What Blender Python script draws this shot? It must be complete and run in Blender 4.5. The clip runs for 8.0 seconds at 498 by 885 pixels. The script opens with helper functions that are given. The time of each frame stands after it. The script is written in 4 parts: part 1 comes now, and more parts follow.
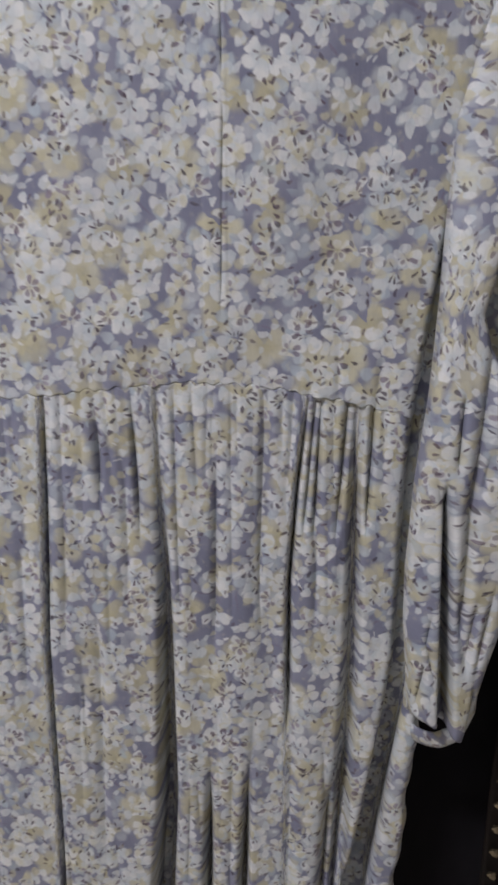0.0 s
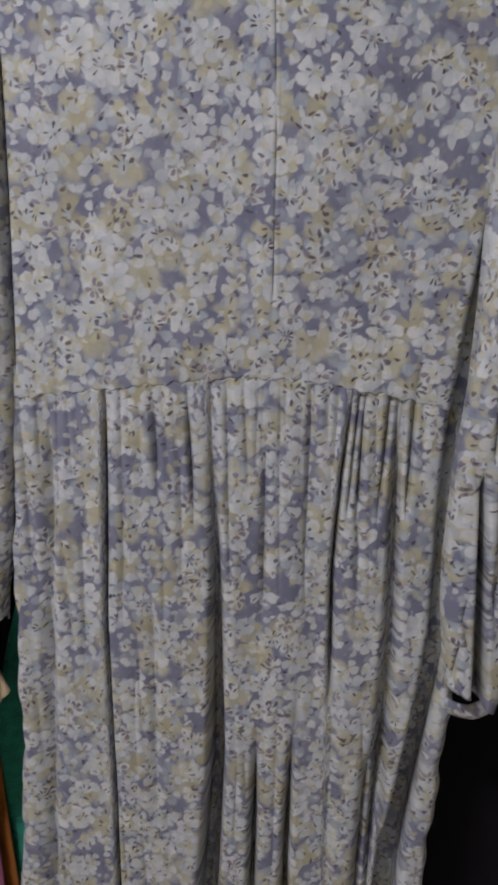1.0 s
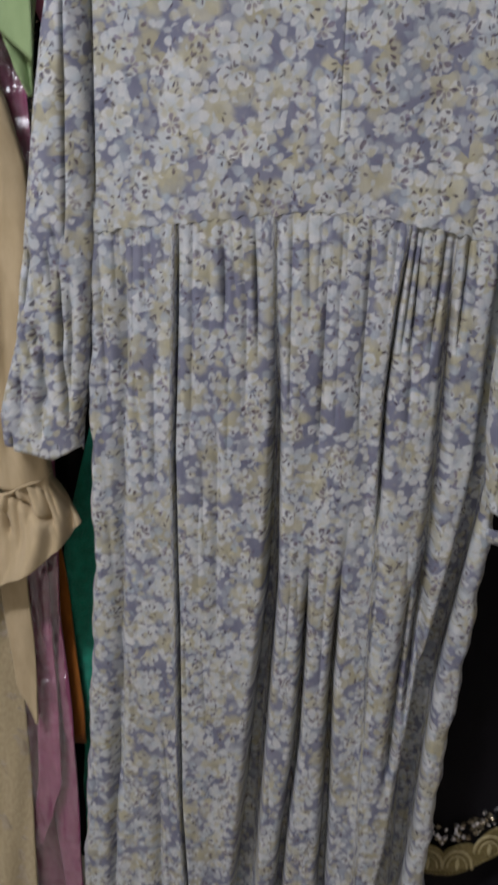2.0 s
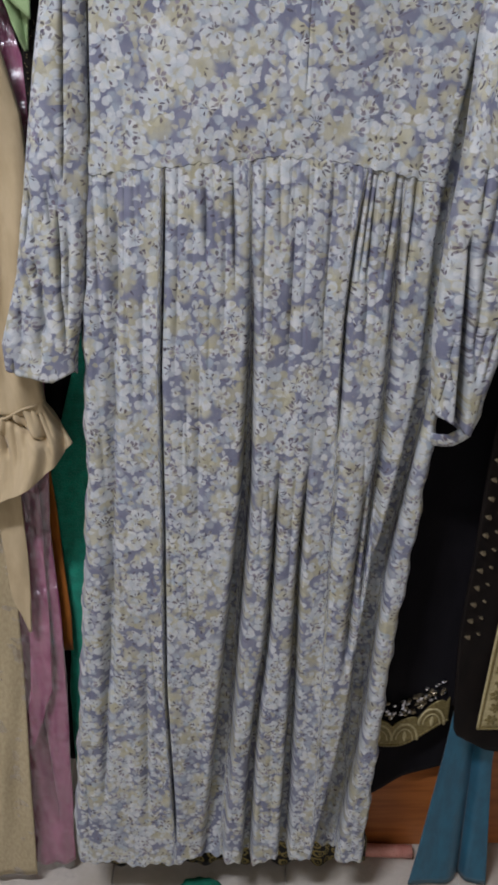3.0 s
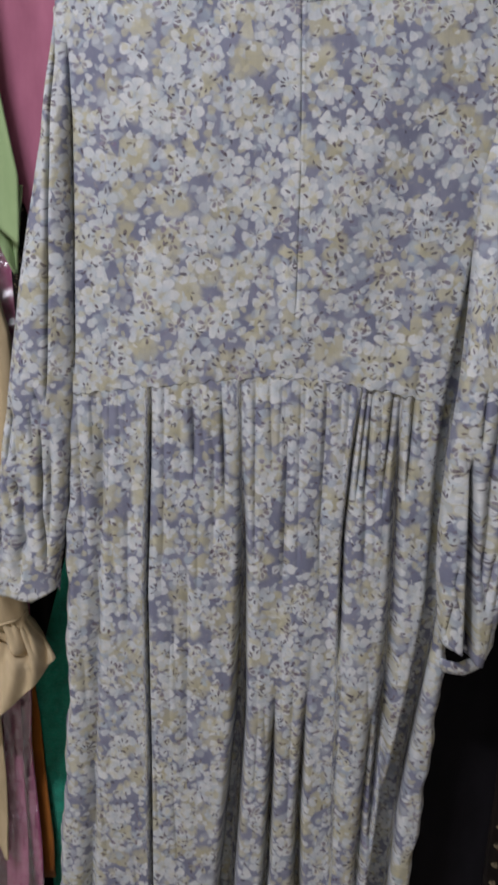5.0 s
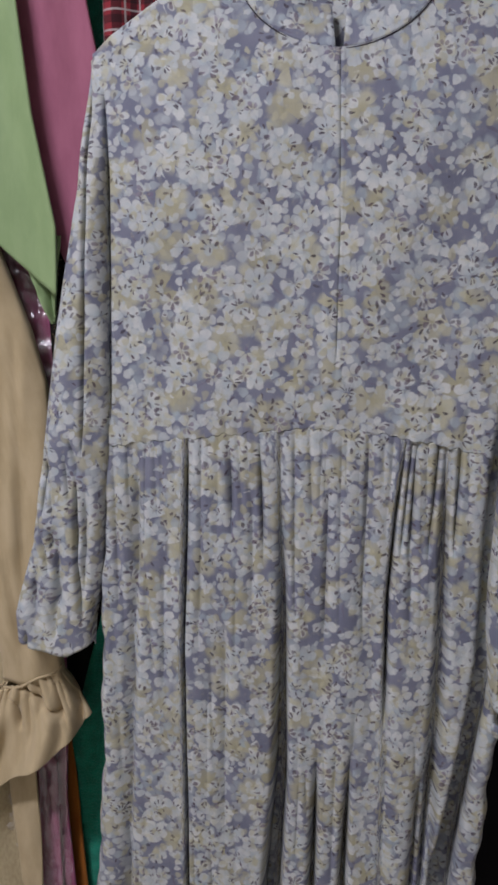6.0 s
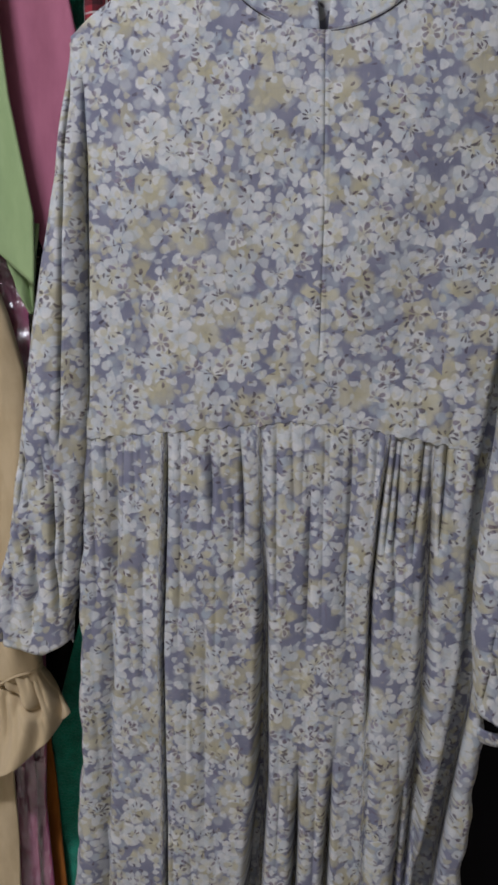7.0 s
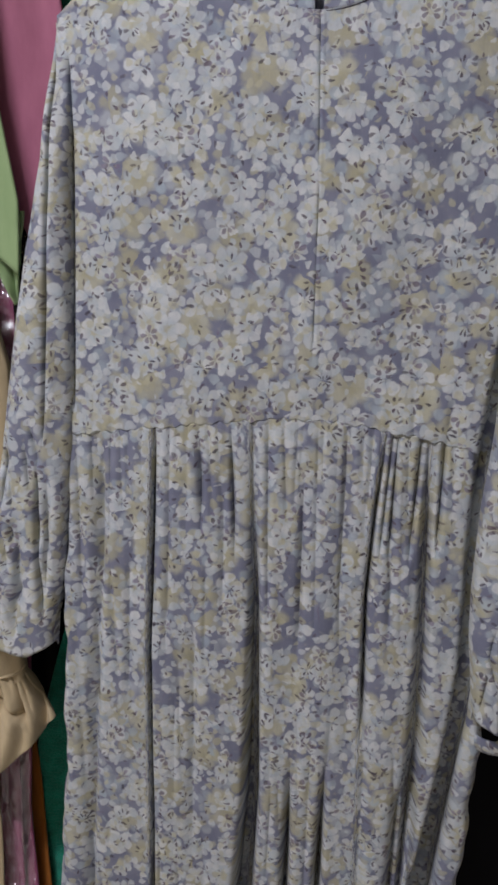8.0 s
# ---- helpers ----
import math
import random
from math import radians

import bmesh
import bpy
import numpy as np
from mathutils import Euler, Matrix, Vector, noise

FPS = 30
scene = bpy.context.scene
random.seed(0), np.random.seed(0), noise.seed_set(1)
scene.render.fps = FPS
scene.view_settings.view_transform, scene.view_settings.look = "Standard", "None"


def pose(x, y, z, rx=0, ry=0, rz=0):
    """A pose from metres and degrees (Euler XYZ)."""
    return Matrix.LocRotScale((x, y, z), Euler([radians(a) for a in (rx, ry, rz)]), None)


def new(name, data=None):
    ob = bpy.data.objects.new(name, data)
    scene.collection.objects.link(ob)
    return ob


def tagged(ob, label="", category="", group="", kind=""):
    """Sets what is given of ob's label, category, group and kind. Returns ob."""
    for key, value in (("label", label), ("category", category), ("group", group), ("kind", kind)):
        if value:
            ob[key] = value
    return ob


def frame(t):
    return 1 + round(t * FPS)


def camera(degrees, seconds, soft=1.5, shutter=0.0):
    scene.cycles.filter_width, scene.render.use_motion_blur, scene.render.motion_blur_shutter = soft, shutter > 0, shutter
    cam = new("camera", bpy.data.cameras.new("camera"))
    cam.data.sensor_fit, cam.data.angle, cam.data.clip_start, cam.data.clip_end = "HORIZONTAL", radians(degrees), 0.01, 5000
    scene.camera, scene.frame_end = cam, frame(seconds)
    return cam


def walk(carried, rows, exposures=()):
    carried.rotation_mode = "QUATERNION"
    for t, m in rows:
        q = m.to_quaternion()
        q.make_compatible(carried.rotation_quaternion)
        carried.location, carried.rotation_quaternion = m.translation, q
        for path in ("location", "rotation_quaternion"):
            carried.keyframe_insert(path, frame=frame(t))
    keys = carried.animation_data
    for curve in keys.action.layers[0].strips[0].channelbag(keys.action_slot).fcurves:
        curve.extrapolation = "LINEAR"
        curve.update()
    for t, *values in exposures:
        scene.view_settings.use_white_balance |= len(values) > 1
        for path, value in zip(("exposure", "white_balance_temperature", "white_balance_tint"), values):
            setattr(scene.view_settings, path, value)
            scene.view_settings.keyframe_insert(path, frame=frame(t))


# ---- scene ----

# ---------- camera and its walk ----------
cam = camera(33.3, 8.0, soft=3.1, shutter=0.4)
METRES, EYE, TILT, LEAN, TURN = 0.6, 1.35, -17.0, 0.0, 0.0
ROWS = [
    (0.0, 0.0277, -0.0038, -0.0126, 1.38, 0.67, -0.31),
    (0.5, -0.0212, -0.0839, 0.0144, 1.07, -0.17, -0.32),
    (1.0, -0.0223, -0.0865, -0.0066, 2.26, -0.29, -0.39),
    (1.5, -0.0299, -0.1259, -0.0901, 4.77, -1.73, -0.94),
    (2.0, -0.0648, -0.1903, -0.17, 4.38, -4.63, -1.39),
    (2.2, -0.0919, -0.2405, -0.191, 3.16, -5.89, -1.06),
    (3.3, -0.1791, -0.428, -0.2324, -1.93, -7.21, -0.33),
    (3.5, -0.1745, -0.4255, -0.2172, -1.78, -6.36, -0.39),
    (4.0, -0.1622, -0.3861, -0.1638, -1.86, -3.34, -0.39),
    (4.5, -0.1298, -0.3311, -0.1059, -0.67, -0.52, -0.41),
    (5.0, -0.082, -0.3015, -0.0679, 1.23, 1.51, -0.57),
    (5.2, -0.0734, -0.2938, -0.0603, 2.22, 2.48, -0.40),
    (6.3, -0.0527, -0.2497, -0.0285, 5.14, 3.76, -0.97),
    (6.5, -0.0461, -0.2457, -0.0325, 5.09, 3.73, -0.96),
    (7.0, -0.0272, -0.2189, -0.0384, 5.03, 3.72, -1.32),
    (7.5, -0.0148, -0.191, -0.0409, 5.02, 3.78, -1.7),
    (8.0, -0.0158, -0.171, -0.0401, 5.05, 3.69, -1.7),
]
EXPOSURES = [
    (0.0, 0.02, 6700, 11), (0.5, 0.24, 6900, 12), (1.0, -0.27, 6700, 12), (1.5, -0.24, 6620, 10), (2.0, -0.13, 6600, 9),
    (3.3, 0.10, 6330, 9), (3.5, 0.10, 6330, 9), (4.0, -0.08, 6350, 9), (4.5, -0.02, 6370, 9), (5.0, -0.02, 6540, 10),
    (6.3, -0.2, 6500, 11), (7.0, -0.19, 6530, 10), (8.0, -0.18, 6560, 10),
]
walk(cam, [(t, pose(0, -0.67, EYE, TILT, LEAN, TURN) @ pose(METRES * x, METRES * y, METRES * z, 90 + pitch, roll, yaw)) for t, x, y, z, yaw, pitch, roll in ROWS], EXPOSURES)

# ---------- world and lights ----------
world = bpy.data.worlds.new("world")
scene.world = world
world.use_nodes = True
world.node_tree.nodes["Background"].inputs[0].default_value = (0.6, 0.65, 0.75, 1)
world.node_tree.nodes["Background"].inputs[1].default_value = 0.05

LAMP = (-0.82, -1.18, 2.70)
lamp_data = bpy.data.lights.new("ceiling_lamp", "AREA")
lamp_data.shape, lamp_data.size, lamp_data.size_y = "RECTANGLE", 0.6, 0.16
lamp_data.energy, lamp_data.color = 43, (0.955, 0.960, 1.09)
lamp = new("ceiling_lamp", lamp_data)
lamp.matrix_world = pose(*LAMP)


# ---------- materials ----------
def hexcol(h):
    rgb = [int(h[i:i + 2], 16) / 255 for i in (0, 2, 4)]
    return tuple(c / 12.92 if c <= 0.04045 else ((c + 0.055) / 1.055) ** 2.4 for c in rgb) + (1,)


class Nodes:
    """Short hand for building a node tree."""

    def __init__(self, name):
        self.mat = bpy.data.materials.new(name)
        self.mat.use_nodes = True
        self.t = self.mat.node_tree
        self.t.nodes.clear()
        self.out = self.t.nodes.new("ShaderNodeOutputMaterial")

    def put(self, socket, value):
        if isinstance(value, bpy.types.NodeSocket):
            self.t.links.new(value, socket)
        elif value is not None:
            socket.default_value = value

    def node(self, kind, inputs=(), **props):
        n = self.t.nodes.new(kind)
        if "operation" in props:
            n.operation = props["operation"]
        if "use_clamp" in props:
            n.use_clamp = props["use_clamp"]
        if "data_type" in props:
            n.data_type = props["data_type"]
        if "blend_type" in props:
            n.blend_type = props["blend_type"]
        if "interpolation_type" in props:
            n.interpolation_type = props["interpolation_type"]
        if "uv_map" in props:
            n.uv_map = props["uv_map"]
        if "voronoi_dimensions" in props:
            n.voronoi_dimensions = props["voronoi_dimensions"]
        if "feature" in props:
            n.feature = props["feature"]
        for k, v in dict(inputs).items():
            self.put(n.inputs[k], v)
        return n

    def m(self, op, a, b=None, c=None, clamp=False):
        n = self.node("ShaderNodeMath", {}, operation=op, use_clamp=clamp)
        for i, v in enumerate((a, b, c)):
            self.put(n.inputs[i], v)
        return n.outputs[0]

    def v(self, op, a, b=None):
        n = self.node("ShaderNodeVectorMath", {}, operation=op)
        self.put(n.inputs[0], a)
        self.put(n.inputs[1], b)
        return n

    def mix(self, f, a, b, kind="MIX"):
        n = self.node("ShaderNodeMix", {}, data_type="RGBA", blend_type=kind)
        self.put(n.inputs[0], f)
        self.put(n.inputs[6], a)
        self.put(n.inputs[7], b)
        return n.outputs[2]

    def ramp(self, x, lo, hi, a=0.0, b=1.0):
        n = self.node("ShaderNodeMapRange", {0: x, 1: lo, 2: hi, 3: a, 4: b}, interpolation_type="SMOOTHSTEP")
        return n.outputs[0]

    def noise(self, vec, scale, detail=2.0, rough=0.5):
        return self.node("ShaderNodeTexNoise", {"Vector": vec, "Scale": scale, "Detail": detail, "Roughness": rough})

    def uv(self):
        return self.node("ShaderNodeUVMap", {}, uv_map="cloth").outputs[0]

    def obj(self):
        return self.node("ShaderNodeTexCoord").outputs["Object"]

    def bump(self, height, strength, distance, under=None):
        return self.node("ShaderNodeBump", {"Height": height, "Strength": strength, "Distance": distance, "Normal": under}).outputs[0]

    def cloth(self, colour, rough=0.85, normal=None, sheen=0.15, spec=0.25, metal=0.0, thin=0.0, coat=0.0):
        p = self.node("ShaderNodeBsdfPrincipled", {"Base Color": colour, "Roughness": rough, "Metallic": metal,
                                                   "Sheen Weight": sheen, "Sheen Roughness": 0.5, "Specular IOR Level": spec, "Coat Weight": coat})
        self.put(p.inputs["Normal"], normal)
        shader = p.outputs[0]
        if thin:
            tr = self.node("ShaderNodeBsdfTranslucent", {"Color": colour})
            self.put(tr.inputs["Normal"], normal)
            shader = self.node("ShaderNodeMixShader", {0: thin, 1: shader, 2: tr.outputs[0]}).outputs[0]
        self.t.links.new(shader, self.out.inputs[0])
        return self.mat


def floral_print():
    """Rayon with a dense blossom print on a lavender-grey ground; the print lies in the cloth's own metres."""
    n = Nodes("floral_rayon")
    cloth = n.uv()
    uv = n.v("MULTIPLY", cloth, (1.13, 1.13, 1.0)).outputs[0]
    warp = n.noise(uv, 75, 2.0)
    wob = n.v("SCALE", n.v("SUBTRACT", warp.outputs["Color"], (0.5, 0.5, 0.5)).outputs[0])
    wob.inputs["Scale"].default_value = 0.0075
    base = n.v("ADD", uv, wob.outputs[0]).outputs[0]
    patch = n.noise(uv, 17, 1.0).outputs[0]

    def cells(scale, shift, jitter):
        p = n.v("ADD", base, shift).outputs[0]
        vo = n.node("ShaderNodeTexVoronoi", {"Vector": p, "Scale": scale, "Randomness": jitter}, voronoi_dimensions="2D", feature="F1")
        d = n.v("SUBTRACT", p, vo.outputs["Position"]).outputs[0]
        s = n.node("ShaderNodeSeparateXYZ", {0: d})
        rnd = n.node("ShaderNodeSeparateColor", {0: vo.outputs["Color"]})
        return s.outputs[0], s.outputs[1], rnd.outputs[0], rnd.outputs[1], rnd.outputs[2]

    def lay(col, mask, c):
        return n.mix(mask, col, c)

    def blob(px, py, long, wide, soft):
        """An egg-shaped petal, wider at its far end."""
        px = n.m("DIVIDE", px, long)
        py = n.m("DIVIDE", py, n.m("MULTIPLY", wide, n.m("ADD", 1.0, n.m("MULTIPLY", px, 0.35))))
        d = n.m("SQRT", n.m("ADD", n.m("MULTIPLY", px, px), n.m("MULTIPLY", py, py)))
        return n.ramp(d, 1 - soft, 1 + soft, 1.0, 0.0), px

    def rosette(col, place, count, reach, long, wide, colours, keep, each, alpha, soft, drift=0.0):
        """Petals round the heart of each flower; some flowers and some petals are left out."""
        x, y, ra, rb, rc = place
        r = n.m("SQRT", n.m("ADD", n.m("MULTIPLY", x, x), n.m("MULTIPLY", y, y)))
        a = n.m("DIVIDE", n.m("ADD", n.m("ARCTAN2", y, x), n.m("MULTIPLY", ra, 6.2832)), 6.2832 / count)
        k = n.m("FLOOR", a)
        local = n.m("MULTIPLY", n.m("SUBTRACT", n.m("SUBTRACT", a, k), 0.5), 6.2832 / count)
        key = n.node("ShaderNodeCombineXYZ", {0: n.m("FLOORED_MODULO", k, float(count)), 1: n.m("MULTIPLY", ra, 91.0), 2: n.m("MULTIPLY", rc, 57.0 + 3 * count)})
        wn = n.node("ShaderNodeTexWhiteNoise", {"Vector": key.outputs[0]})
        one = n.node("ShaderNodeSeparateColor", {0: wn.outputs["Color"]})
        pa, pb, pc = one.outputs[0], one.outputs[1], one.outputs[2]
        size = n.m("ADD", 0.72, n.m("ADD", n.m("MULTIPLY", pa, 0.36), n.m("MULTIPLY", rb, 0.22)))
        px = n.m("SUBTRACT", n.m("MULTIPLY", r, n.m("COSINE", local)), n.m("MULTIPLY", size, reach))
        py = n.m("MULTIPLY", r, n.m("SINE", local))
        mask, along = blob(px, py, n.m("MULTIPLY", size, long), n.m("MULTIPLY", size, wide), soft)
        pick = rb if not drift else n.m("ADD", rb, n.m("MULTIPLY", n.m("SUBTRACT", patch, 0.5), drift))
        mask = n.m("MULTIPLY", mask, n.m("MULTIPLY", n.m("LESS_THAN", pick, keep), n.m("LESS_THAN", pb, each)))
        c = n.mix(n.ramp(rc, 0.3, 0.7), colours[0], colours[1])
        c = n.mix(n.m("MULTIPLY", pc, 0.5), c, colours[1])
        c = n.mix(n.ramp(along, -1.0, 0.35, 0.65, 0.0), c, colours[2])
        return lay(col, n.m("MULTIPLY", mask, n.m("MULTIPLY", alpha, n.ramp(pa, 0.0, 1.0, 0.72, 1.0))), c)

    def petals(col, scale, shift, long, wide, colours, keep, alpha=1.0, soft=0.10, drift=0.0, jitter=0.85):
        """Single loose petals."""
        x, y, ra, rb, rc = cells(scale, shift, jitter)
        t = n.m("MULTIPLY", ra, 6.283)
        cs, sn = n.m("COSINE", t), n.m("SINE", t)
        px = n.m("ADD", n.m("MULTIPLY", x, cs), n.m("MULTIPLY", y, sn))
        py = n.m("SUBTRACT", n.m("MULTIPLY", y, cs), n.m("MULTIPLY", x, sn))
        size = n.m("ADD", 0.75, n.m("MULTIPLY", rb, 0.5))
        mask, along = blob(px, py, n.m("MULTIPLY", size, long), n.m("MULTIPLY", size, wide), soft)
        pick = rc if not drift else n.m("ADD", rc, n.m("MULTIPLY", n.m("SUBTRACT", patch, 0.5), drift))
        mask = n.m("MULTIPLY", mask, n.m("LESS_THAN", pick, keep))
        c = n.mix(rb, colours[0], colours[1])
        c = n.mix(n.ramp(along, -1.0, 0.4, 0.5, 0.0), c, colours[2])
        return lay(col, n.m("MULTIPLY", mask, n.m("MULTIPLY", alpha, n.ramp(ra, 0.0, 1.0, 0.75, 1.0))), c)

    pale, white, cream, sand, blue, mauve = PALE, WHITE, CREAM, SAND, BLUE, MAUVE
    col = n.mix(n.ramp(n.noise(uv, 22, 2.0).outputs[0], 0.35, 0.7), GROUND_A, GROUND_B)
    big, mid, small, faint = cells(23, (7.7, 4.2, 0), 0.85), cells(27, (1.3, 9.9, 0), 0.85), cells(36, (5.3, 2.2, 0), 0.9), cells(30, (3.1, 1.7, 0), 0.9)
    # watery stalks and half-faded blossoms underneath
    col = petals(col, 40, (0.7, 3.9, 0), 0.012, 0.0011, (mauve, STROKE_A, mauve), 0.35, 0.45, 0.5)
    col = rosette(col, faint, 5, 0.0085, 0.0075, 0.0058, (blue, pale, GROUND_B), 0.75, 0.8, 0.6, 0.28)
    # yellowish blossoms with blurred edges
    col = rosette(col, big, 6, 0.0095, 0.0098, 0.0078, (sand, cream, sand), 0.75, 0.85, 0.85, 0.42)
    col = rosette(col, big, 4, 0.0030, 0.0060, 0.0055, (sand, sand, SAND_DEEP), 0.75, 0.8, 0.75, 0.5)
    col = petals(col, 58, (1.9, 8.3, 0), 0.0066, 0.0047, (pale, blue, GROUND_B), 0.44, 0.8, 0.22, 0.9)
    # crisp white blossoms
    col = rosette(col, mid, 6, 0.0100, 0.0074, 0.0053, (pale, white, blue), 0.72, 0.86, 0.95, 0.13, 0.5)
    col = rosette(col, mid, 5, 0.0032, 0.0046, 0.0034, (cream, pale, sand), 0.72, 0.6, 0.7, 0.35, 0.5)
    col = rosette(col, small, 5, 0.0075, 0.0058, 0.0043, (white, pale, cream), 0.42, 0.85, 0.92, 0.13, -0.6)
    col = petals(col, 66, (9.1, 5.8, 0), 0.0060, 0.0046, (white, pale, blue), 0.22, 0.9, 0.14, -0.7)
    col = petals(col, 88, (4.4, 3.6, 0), 0.0050, 0.0036, (cream, sand, cream), 0.30, 0.7, 0.3, 0.9)
    col = petals(col, 105, (8.2, 6.1, 0), 0.0042, 0.0030, (pale, white, blue), 0.24, 0.85, 0.18, -0.9)
    # plum petals and dark seeds about the hearts
    col = rosette(col, small, 7, 0.0062, 0.0036, 0.0021, (STROKE_A, mauve, STROKE_A), 0.30, 0.45, 0.75, 0.22)
    col = rosette(col, mid, 11, 0.0062, 0.0024, 0.0009, (STROKE_B, STROKE_A, STROKE_B), 0.66, 0.30, 0.9, 0.25, 0.5)
    col = rosette(col, big, 8, 0.0085, 0.0030, 0.0013, (STROKE_A, STROKE_B, STROKE_B), 0.55, 0.30, 0.85, 0.25)
    col = rosette(col, faint, 7, 0.0070, 0.0036, 0.0019, (STROKE_A, STROKE_B, mauve), 0.30, 0.32, 0.8, 0.2)
    col = petals(col, 120, (2.5, 5.5, 0), 0.0030, 0.0012, (STROKE_A, STROKE_B, STROKE_B), 0.16, 0.8, 0.3, 0.9)
    # watery mottling inside the petals
    col = n.mix(n.ramp(n.noise(uv, 190, 3.0, 0.65).outputs[0], 0.45, 0.8, 0.0, 0.22), col, GROUND_B)
    col = n.mix(n.ramp(n.noise(uv, 120, 2.0).outputs[0], 0.55, 0.8, 0.0, 0.3), col, CREAM)
    # washes of tone over the whole print
    col = n.mix(n.ramp(n.noise(uv, 9, 3.0).outputs[0], 0.35, 0.7, 0.0, 0.09), col, GROUND_B)
    crink = n.node("ShaderNodeMapping", {"Vector": cloth, "Scale": (1.0, 0.28, 1.0)}).outputs[0]
    h1 = n.noise(crink, 150, 3.0).outputs[0]
    weave = n.noise(cloth, 1800, 1.0).outputs[0]
    nor = n.bump(weave, 0.25, 0.0004, n.bump(h1, 0.5, 0.0016))
    return n.cloth(col, 0.8, nor, 0.12, 0.3, thin=0.25)


GROUND_A, GROUND_B = hexcol("808397"), hexcol("9294a5")
PALE, WHITE, CREAM, SAND, BLUE = hexcol("cfd4d5"), hexcol("e6e7e5"), hexcol("d7d3b7"), hexcol("bfb998"), hexcol("bccad2")
SAND_DEEP = hexcol("a5a07f")
MAUVE, STROKE_A, STROKE_B = hexcol("8c7f97"), hexcol("604a58"), hexcol("3e3442")
FLORAL = floral_print()


def plain_fabric(name, a, b, rough=0.85, sheen=0.15, spec=0.25, bump=0.0006, scale=60.0, stretch=0.3, thin=0.0, metal=0.0, coat=0.0):
    n = Nodes(name)
    uv = n.uv()
    long = n.node("ShaderNodeMapping", {"Vector": uv, "Scale": (1.0, stretch, 1.0)}).outputs[0]
    f1 = n.noise(long, scale, 4.0, 0.6).outputs[0]
    f2 = n.noise(uv, 900, 1.0).outputs[0]
    col = n.mix(n.ramp(f1, 0.3, 0.7), hexcol(a), hexcol(b))
    col = n.mix(n.m("MULTIPLY", f2, 0.25), col, hexcol(a))
    nor = n.bump(f2, 0.3, 0.0003, n.bump(f1, 0.6, bump))
    return n.cloth(col, rough, nor, sheen, spec, metal, thin, coat)


BEIGE = plain_fabric("beige_crepe", "bca987", "ae9b78", 0.9)
BEIGE_SLUB = plain_fabric("beige_slub", "b3a482", "a09070", 0.92, bump=0.001, scale=240, stretch=0.5)
GREEN = plain_fabric("green_satin", "92a978", "869e6e", 0.45, 0.1, 0.4)
MAUVE_CLOTH = plain_fabric("mauve_crepe", "a8667c", "9c5c72", 0.75)
PINK = plain_fabric("pink_fabric", "ae6483", "964d6e", 0.6, 0.1, 0.4)
BLACK = plain_fabric("black_crepe", "131015", "0c0a0e", 0.8, 0.05, 0.15)
BLACK_BROWN = plain_fabric("black_brown_fabric", "17110e", "0d0a09", 0.6, 0.0, 0.15)
ORANGE = plain_fabric("orange_fabric", "a8641e", "96561a", 0.85)
TEAL_BLUE = plain_fabric("petrol_satin", "1d6078", "154c62", 0.4, 0.1, 0.5)
DARK_GREEN = plain_fabric("dark_green_fabric", "0f3a2c", "0a2a20", 0.85)


def lace_fabric(name, a, b, c):
    n = Nodes(name)
    uv = n.uv()
    vo = n.node("ShaderNodeTexVoronoi", {"Vector": uv, "Scale": 240.0, "Randomness": 1.0}, voronoi_dimensions="2D", feature="DISTANCE_TO_EDGE")
    f = n.noise(uv, 70, 4.0, 0.6).outputs[0]
    cord = n.ramp(vo.outputs[0], 0.02, 0.12, 1.0, 0.0)
    col = n.mix(n.ramp(f, 0.3, 0.7), hexcol(a), hexcol(b))
    col = n.mix(n.m("MULTIPLY", cord, 0.3), col, hexcol(c))
    nor = n.bump(n.m("ADD", cord, f), 0.7, 0.0015)
    return n.cloth(col, 0.7, nor, 0.15, 0.3)


TEAL_LACE = lace_fabric("teal_lace", "1c967a", "147a63", "34ad92")


def plaid_fabric():
    n = Nodes("red_plaid")
    s = n.node("ShaderNodeSeparateXYZ", {0: n.uv()})

    def band(x, period, lo, hi, shift=0.0):
        f = n.m("FRACT", n.m("DIVIDE", n.m("ADD", x, 5.0 + shift), period))
        return n.m("MULTIPLY", n.m("GREATER_THAN", f, lo), n.m("LESS_THAN", f, hi))

    u, v = s.outputs[0], s.outputs[1]
    col = n.mix(n.m("MULTIPLY", band(u, 0.019, 0.0, 0.45), 0.7), hexcol("96303a"), hexcol("171418"))
    col = n.mix(n.m("MULTIPLY", band(v, 0.019, 0.1, 0.5), 0.6), col, hexcol("171418"))
    col = n.mix(n.m("MULTIPLY", band(u, 0.019, 0.6, 0.72), 0.7), col, hexcol("c9c2bf"))
    col = n.mix(n.m("MULTIPLY", band(v, 0.019, 0.7, 0.8), 0.7), col, hexcol("c9c2bf"))
    nor = n.bump(n.noise(n.uv(), 700, 2.0).outputs[0], 0.4, 0.0005)
    return n.cloth(col, 0.9, nor)


